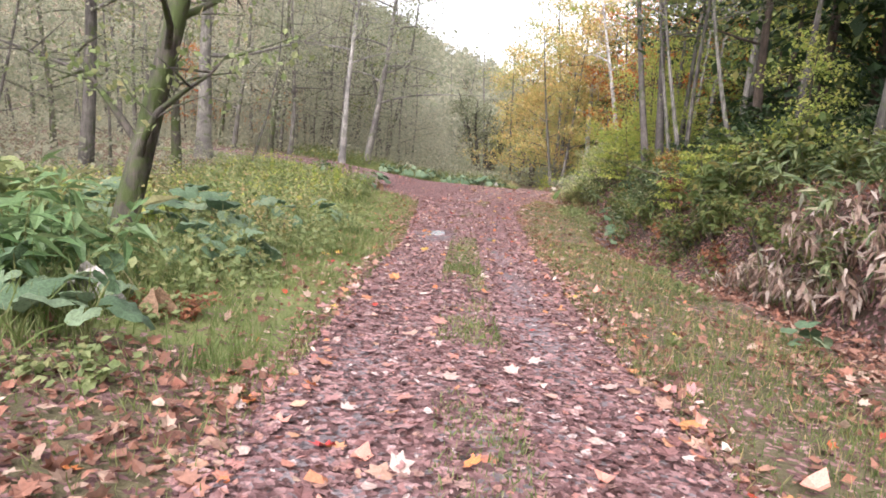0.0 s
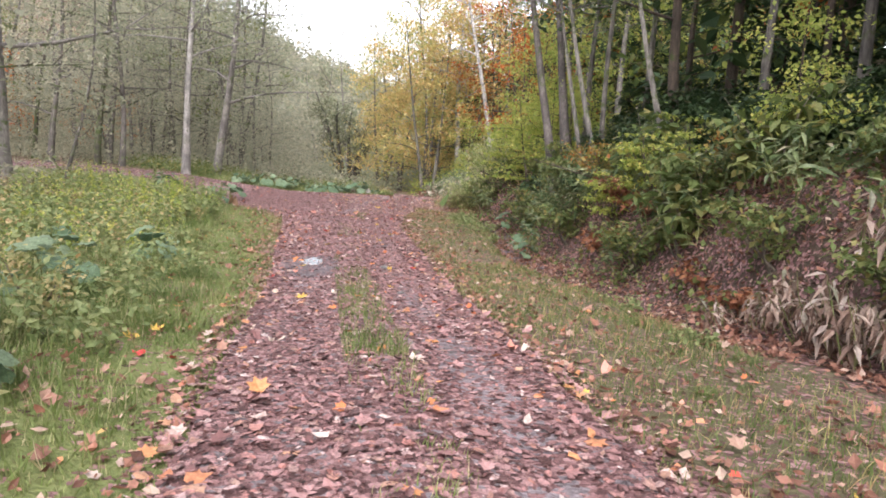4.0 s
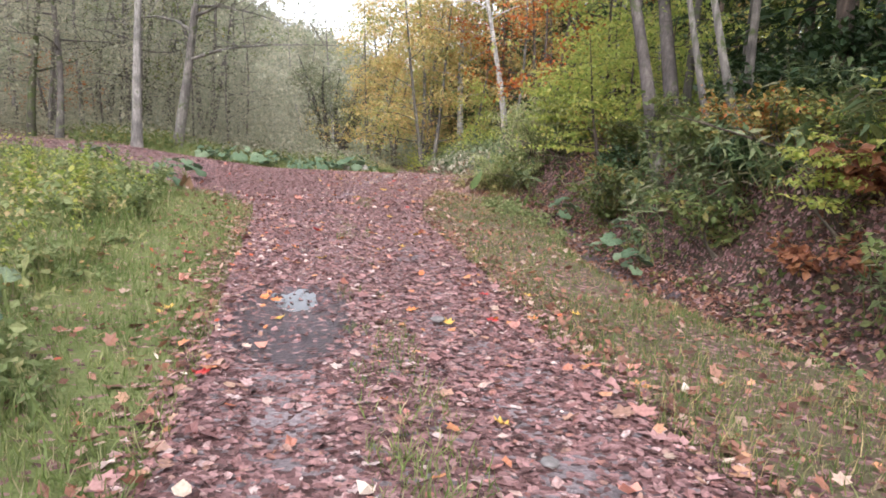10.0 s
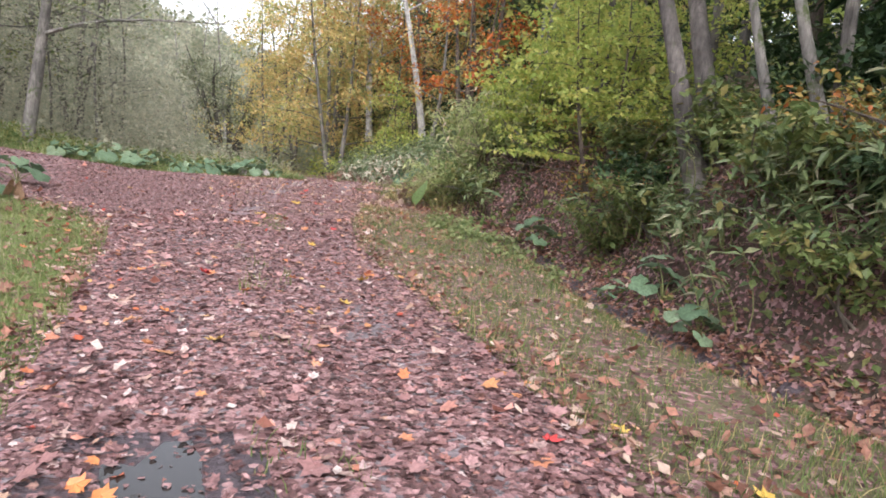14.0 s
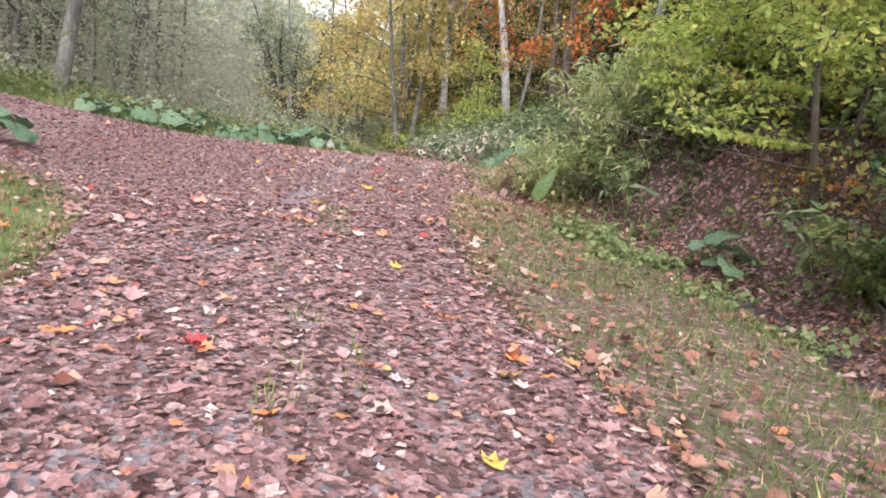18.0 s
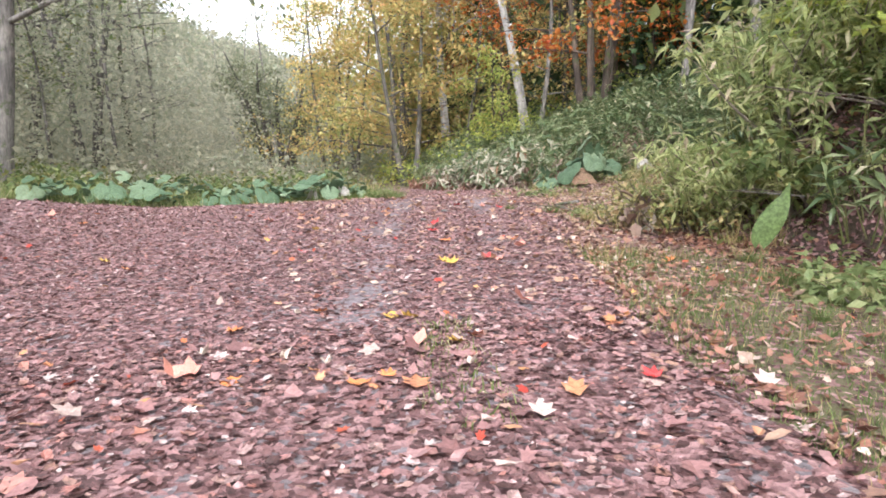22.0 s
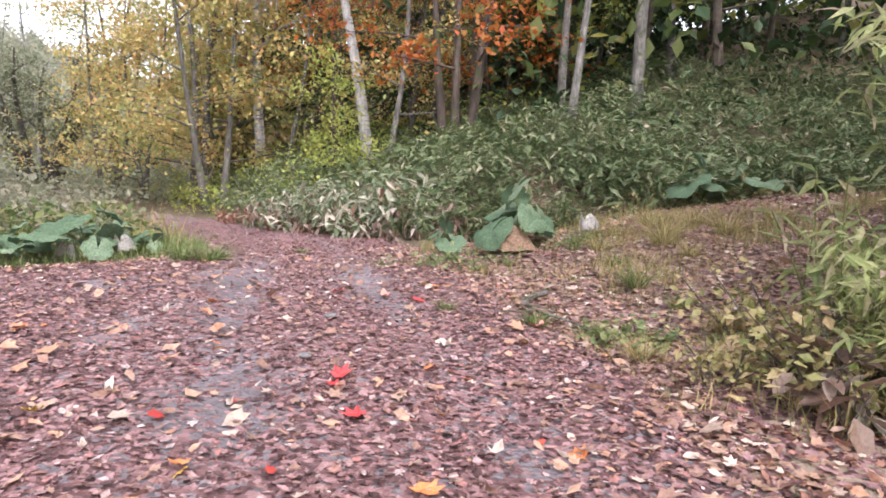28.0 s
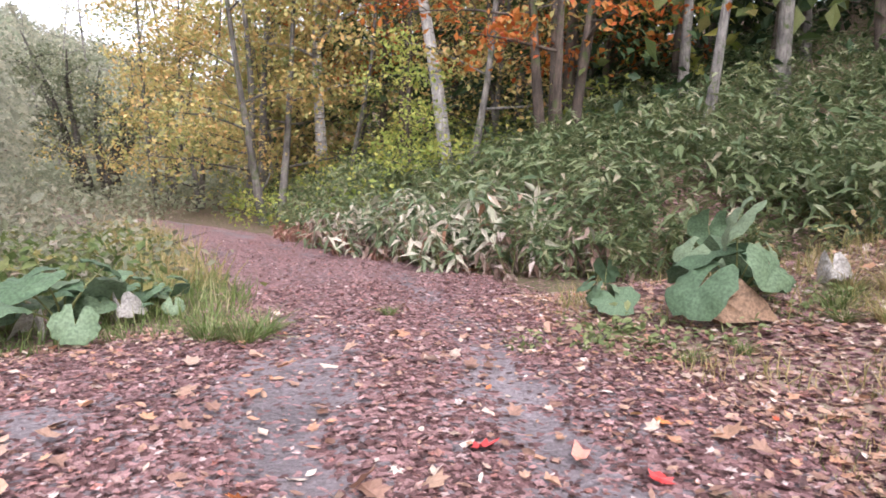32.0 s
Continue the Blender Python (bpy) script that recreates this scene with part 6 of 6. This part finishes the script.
muddy = lambda x, y: np.exp(-(((x + 0.2) / 0.55) ** 2 + ((y - 16.6) / 1.4) ** 2) ** 2)
green_strip = lambda x, y: np.exp(-((x - rut_x(y) - 0.72) / 0.24) ** 2) * smooth(18, 8, y) * smooth(-0.25, 0.1, clump(x, y))
on_track = scatter(64000, (-1.4, 3.2), (-1, 27), lambda x, y, d, u: (d > -0.15) & (u < 0.86 - 0.6 * green_strip(x, y) - 0.55 * bare(x, y) - 0.62 * muddy(x, y)), 301)
litter("leaf_litter", "reddish-brown fallen leaves covering the track", on_track, LITTER, 0.028, 0.095, 1, [CRUMPLED[1], CRUMPLED[2], CURLED, DRY_MAPLE[0]], 0.17)
large = scatter(5200, (-1.8, 3.4), (-1, 27), lambda x, y, d, u: (d > -0.25) & (u < 0.42 + 0.4 * np.exp(-np.maximum(d, 0) / 0.3) - 0.35 * green_strip(x, y) - 0.3 * bare(x, y) - 0.6 * muddy(x, y)), 313)
litter("leaf_litter", "larger rosy and rust-coloured leaves lying on the track", large, LITTER_ROSE, 0.075, 0.15, 14, [CRUMPLED[0], DRY_MAPLE[0], DRY_MAPLE[1], CRUMPLED[3]], 0.2, 0.012)
rim_track = scatter(3600, (-2.2, 4.0), (-1, 28), lambda x, y, d, u: u < 0.75 * np.exp(-((d - 0.05) / 0.28) ** 2), 314)
litter("leaf_litter", "tan and orange leaves gathered along the edges of the track", rim_track, LITTER_TAN, 0.06, 0.13, 15, [CRUMPLED[2], DRY_MAPLE[0], CRUMPLED[1]], 0.3, 0.016)
on_fork = scatter(180000, (-2.5, 8), (26.2, 50), lambda x, y, d, u: (d > -0.3) & (u < 0.95 - 0.42 * bare(x, y) - 0.62 * worn(x, y)) & ((y < 40) | (u < 0.28)), 302)
litter("leaf_litter", "dry reddish leaves covering the fork", on_fork, LITTER, 0.022, 0.076, 2, [CURLED4, CURLED4, CURLED4, CRUMPLED[2], DRY_MAPLE[1], DIAMOND], 0.19)
off_fork = scatter(34000, (-14, -2.5), (26.2, 45), lambda x, y, d, u: (d > -0.3) & ((x > -6) | (u < 0.45)), 310)
litter("leaf_litter", "dry reddish leaves on the other arm of the fork", off_fork, LITTER, 0.05, 0.11, 10, [CURLED4, DIAMOND], 0.22)
small = scatter(85000, (-3, 6.5), (-1, 40), lambda x, y, d, u: (d > -0.2) & (u < 0.85 - 0.7 * green_strip(x, y) - 0.6 * bare(x, y) - 0.75 * muddy(x, y) - 0.25 * worn(x, y)), 308)
litter("leaf_litter", "small crumpled leaf scraps under the larger leaves", small, LITTER, 0.02, 0.06, 8, DIAMOND, 0.22, 0.0)
edges = scatter(66000, (-3.2, 5.0), (-1, 30), lambda x, y, d, u: (d < 0.0) & (u < 0.55 * np.exp(d / 0.45) + np.where(x > 1, 0.15 + 0.69 * smooth(2.5, 3.2, x) * smooth(9, 6, y), np.where(y < 4.5, 0.75, 0.04)) + 0.2 * clump(x, y)), 303)
litter("leaf_litter", "scattered leaves over the grass verges", edges, LITTER_BANK, 0.035, 0.12, 3, [CURLED4, CRUMPLED[1], CURLED4, DRY_MAPLE[1]], 0.4, 0.03)
clear_l = scatter(64000, (3, 14), (27, 38), lambda x, y, d, u: (d < 0.0) & (inside_distance(HILL, x, y) < 0.8) & (u < 0.35 + 0.62 * smooth(29.2, 30.6, y)), 304)
third = np.arange(len(clear_l[0])) % 5 < 2
litter("leaf_litter", "reddish fallen leaves in the clearing", (clear_l[0][third], clear_l[1][third]), LITTER, 0.035, 0.10, 4, [CURLED4, DRY_MAPLE[0]], 0.17, 0.008)
litter("leaf_litter", "tan fallen leaves among dry grass in the clearing", (clear_l[0][~third], clear_l[1][~third]), LITTER_TAN, 0.035, 0.10, 11, [CURLED4, CRUMPLED[1], DIAMOND, DRY_MAPLE[1]], 0.18, 0.01)
rim_l = scatter(30000, (0.5, 7.5), (27.5, 38), lambda x, y, d, u: (d > -0.3) & (u < 0.06 + 0.55 * np.exp(-np.maximum(d, 0) / 0.35)), 311)
litter("leaf_litter", "tan and orange leaves gathered along the edge of the bend", rim_l, LITTER_TAN, 0.03, 0.095, 12, [CURLED4, CRUMPLED[2], DRY_MAPLE[0]], 0.22, 0.014)
big_l = scatter(420, (1.0, 10), (28.5, 37), lambda x, y, d, u: inside_distance(HILL, x, y) < 0.2, 312)
litter("leaf_litter", "large curled pale leaves among the litter of the bend", big_l, LITTER_TAN, 0.10, 0.17, 13, [CRUMPLED[0], CRUMPLED[3], DRY_MAPLE[1]], 0.3, 0.02)
bank_l = scatter(60000, (4, 7.4), (2, 31), lambda x, y, d, u: (inside_distance(HILL, x, y) > -0.8) & (u < 0.75 + 0.8 * clump(x, y)), 305)
litter("leaf_litter", "brown leaves lying on the ditch bank", bank_l, LITTER_BANK, 0.045, 0.11, 5, DIAMOND, 0.5, 0.02)

# ---- single fallen leaves that catch the eye ----
RED_AT = [(-0.43, 3.41), (-0.84, 14.91), (-1.48, 9.61), (-0.83, 14.89), (-1.48, 19.64), (1.74, 17.53), (1.57, 16.42), (0.21, 22.14), (2.24, 25.63), (2.56, 29.11), (2.63, 31.66), (0.84, 30.18), (2.69, 31.69), (2.61, 31.11), (5.28, 30.09), (3.77, 34.31), (4.42, 33.7), (7.04, 37.66), (0.19, 22.05)]
ORANGE_AT = [(-0.69, 4.25), (-1.0, 3.96), (-1.56, 2.83), (0.2, 3.27), (0.32, 9.81), (-1.2, 12.57), (0.07, 11.9), (0.61, 12.56), (0.35, 14.15), (-0.53, 17.53), (-0.43, 17.43), (0.82, 16.76), (1.98, 16.47), (-1.42, 24.65), (1.12, 23.03), (1.73, 22.79), (1.02, 21.82), (1.96, 21.73), (0.79, 27.62), (0.08, 27.21), (0.78, 26.07), (0.89, 26.04), (1.67, 30.98), (2.45, 30.3), (1.14, 33.65), (3.34, 30.26), (2.68, 34.26), (0.4, 20.67), (0.45, 21.21)]
YELLOW_AT = [(2.33, 6.75), (-1.06, 6.75), (-1.56, 10.24), (-1.62, 10.06), (-1.16, 12.17), (-0.3, 12.74), (0.91, 13.7), (-0.34, 16.64), (1.11, 16.3), (-1.35, 16.81), (2.61, 16.77), (1.78, 21.76), (2.52, 22.25), (1.71, 24.33), (1.49, 26.53), (2.09, 28.86), (1.2, 27.36), (1.33, 27.13), (-1.03, 30.19), (2.08, 28.85), (1.2, 31.8), (4.68, 29.88), (2.39, 20.43), (0.19, 19.66)]
SALMON_AT = [(-1.41, 3.99), (1.6, 4.86), (1.45, 9.72), (1.99, 9.01), (1.26, 12.89), (-0.13, 26.32), (1.93, 22.11), (-0.12, 26.34), (2.59, 29.07), (1.09, 26.54), (0.7, 28.01), (1.09, 19.65), (-0.28, 21.59)]
PALE_AT = [(1.75, 3.81), (-0.52, 10.1), (0.13, 12.94), (0.25, 22.62), (-0.37, 22.27), (-0.92, 22.94), (-0.07, 26.7), (1.31, 26.08), (-0.0, 27.84), (0.68, 26.5), (0.56, 27.51), (2.65, 28.48), (2.35, 27.76), (2.89, 30.45), (1.32, 31.23), (2.02, 31.56), (1.49, 31.92), (2.15, 33.86), (2.17, 33.89), (3.41, 34.1), (-0.06, 20.21), (3.17, 20.02)]


def plain_leaf(name, col, tip):
    m, n, l, p = nodes_of(name)
    t = noise_tex(n, l, 26, 4)
    r = ramp(n, ((0.35, col), (0.7, tip)))
    l.new(t.outputs[0], r.inputs[0])
    l.new(r.outputs[0], p.inputs["Base Color"])
    p.inputs["Roughness"].default_value = 0.5
    return m


def fallen_leaf(label, mat, template, seed):
    g = np.random.default_rng(seed)
    v, f = template
    v = v * (1, 1, 1.5) + g.normal(0, 0.025, v.shape)
    return tagged(new("fallen_leaf", np_mesh("fallen_leaf", v, f, mat)), label, "leaf", "bright fallen leaves")


g = np.random.default_rng(330)
for k, (label, spots, col, tip, shape, lo, hi, extra) in enumerate((
        ("crimson fallen maple leaf lying on the litter", RED_AT, (0.42, 0.03, 0.035), (0.58, 0.07, 0.06), MAPLE, 0.12, 0.17, 16),
        ("orange fallen maple leaf lying on the litter", ORANGE_AT, (0.52, 0.15, 0.045), (0.66, 0.27, 0.09), MAPLE, 0.10, 0.15, 40),
        ("yellow fallen maple leaf lying on the litter", YELLOW_AT, (0.48, 0.29, 0.05), (0.62, 0.42, 0.10), MAPLE, 0.11, 0.16, 26),
        ("salmon-pink curled fallen leaf on the litter", SALMON_AT, (0.50, 0.20, 0.15), (0.64, 0.32, 0.25), CRUMPLED[0], 0.14, 0.20, 40),
        ("pale whitish fallen leaf lying upside down", PALE_AT, (0.50, 0.41, 0.34), (0.68, 0.59, 0.51), CRUMPLED[3], 0.07, 0.11, 34))):
    ob = fallen_leaf(label, plain_leaf("leaf_colour", col, tip), shape, k)
    spots = list(spots)
    while len(spots) < extra:
        x, y = g.uniform(-3, 5.5), g.uniform(1.5, 35)
        if -0.9 < float(inside_distance(ROAD, np.array([x]), np.array([y]))[0]):
            spots.append((x, y))
    ms = [pose(x, y, float(surf(x, y)) + 0.022, g.normal(0, 12), g.normal(0, 12), g.uniform(0, 360)) @ Matrix.Diagonal((s, s, s, 1)) for (x, y), s in zip(spots, g.uniform(lo, hi, len(spots)))]
    for m in ms[1:]:
        copy_thing(ob, m)
    ob.matrix_basis = ms[0]
rest = scatter(1900, (-3.5, 6), (-1, 36), lambda x, y, d, u: (d > -1.6) & (u < np.where(d > -0.1, 0.22, 0.35)), 306)
litter("leaf_litter", "small orange and red leaves among the brown", rest, LITTER_BRIGHT, 0.05, 0.10, 6, MAPLE, 0.35, 0.02)
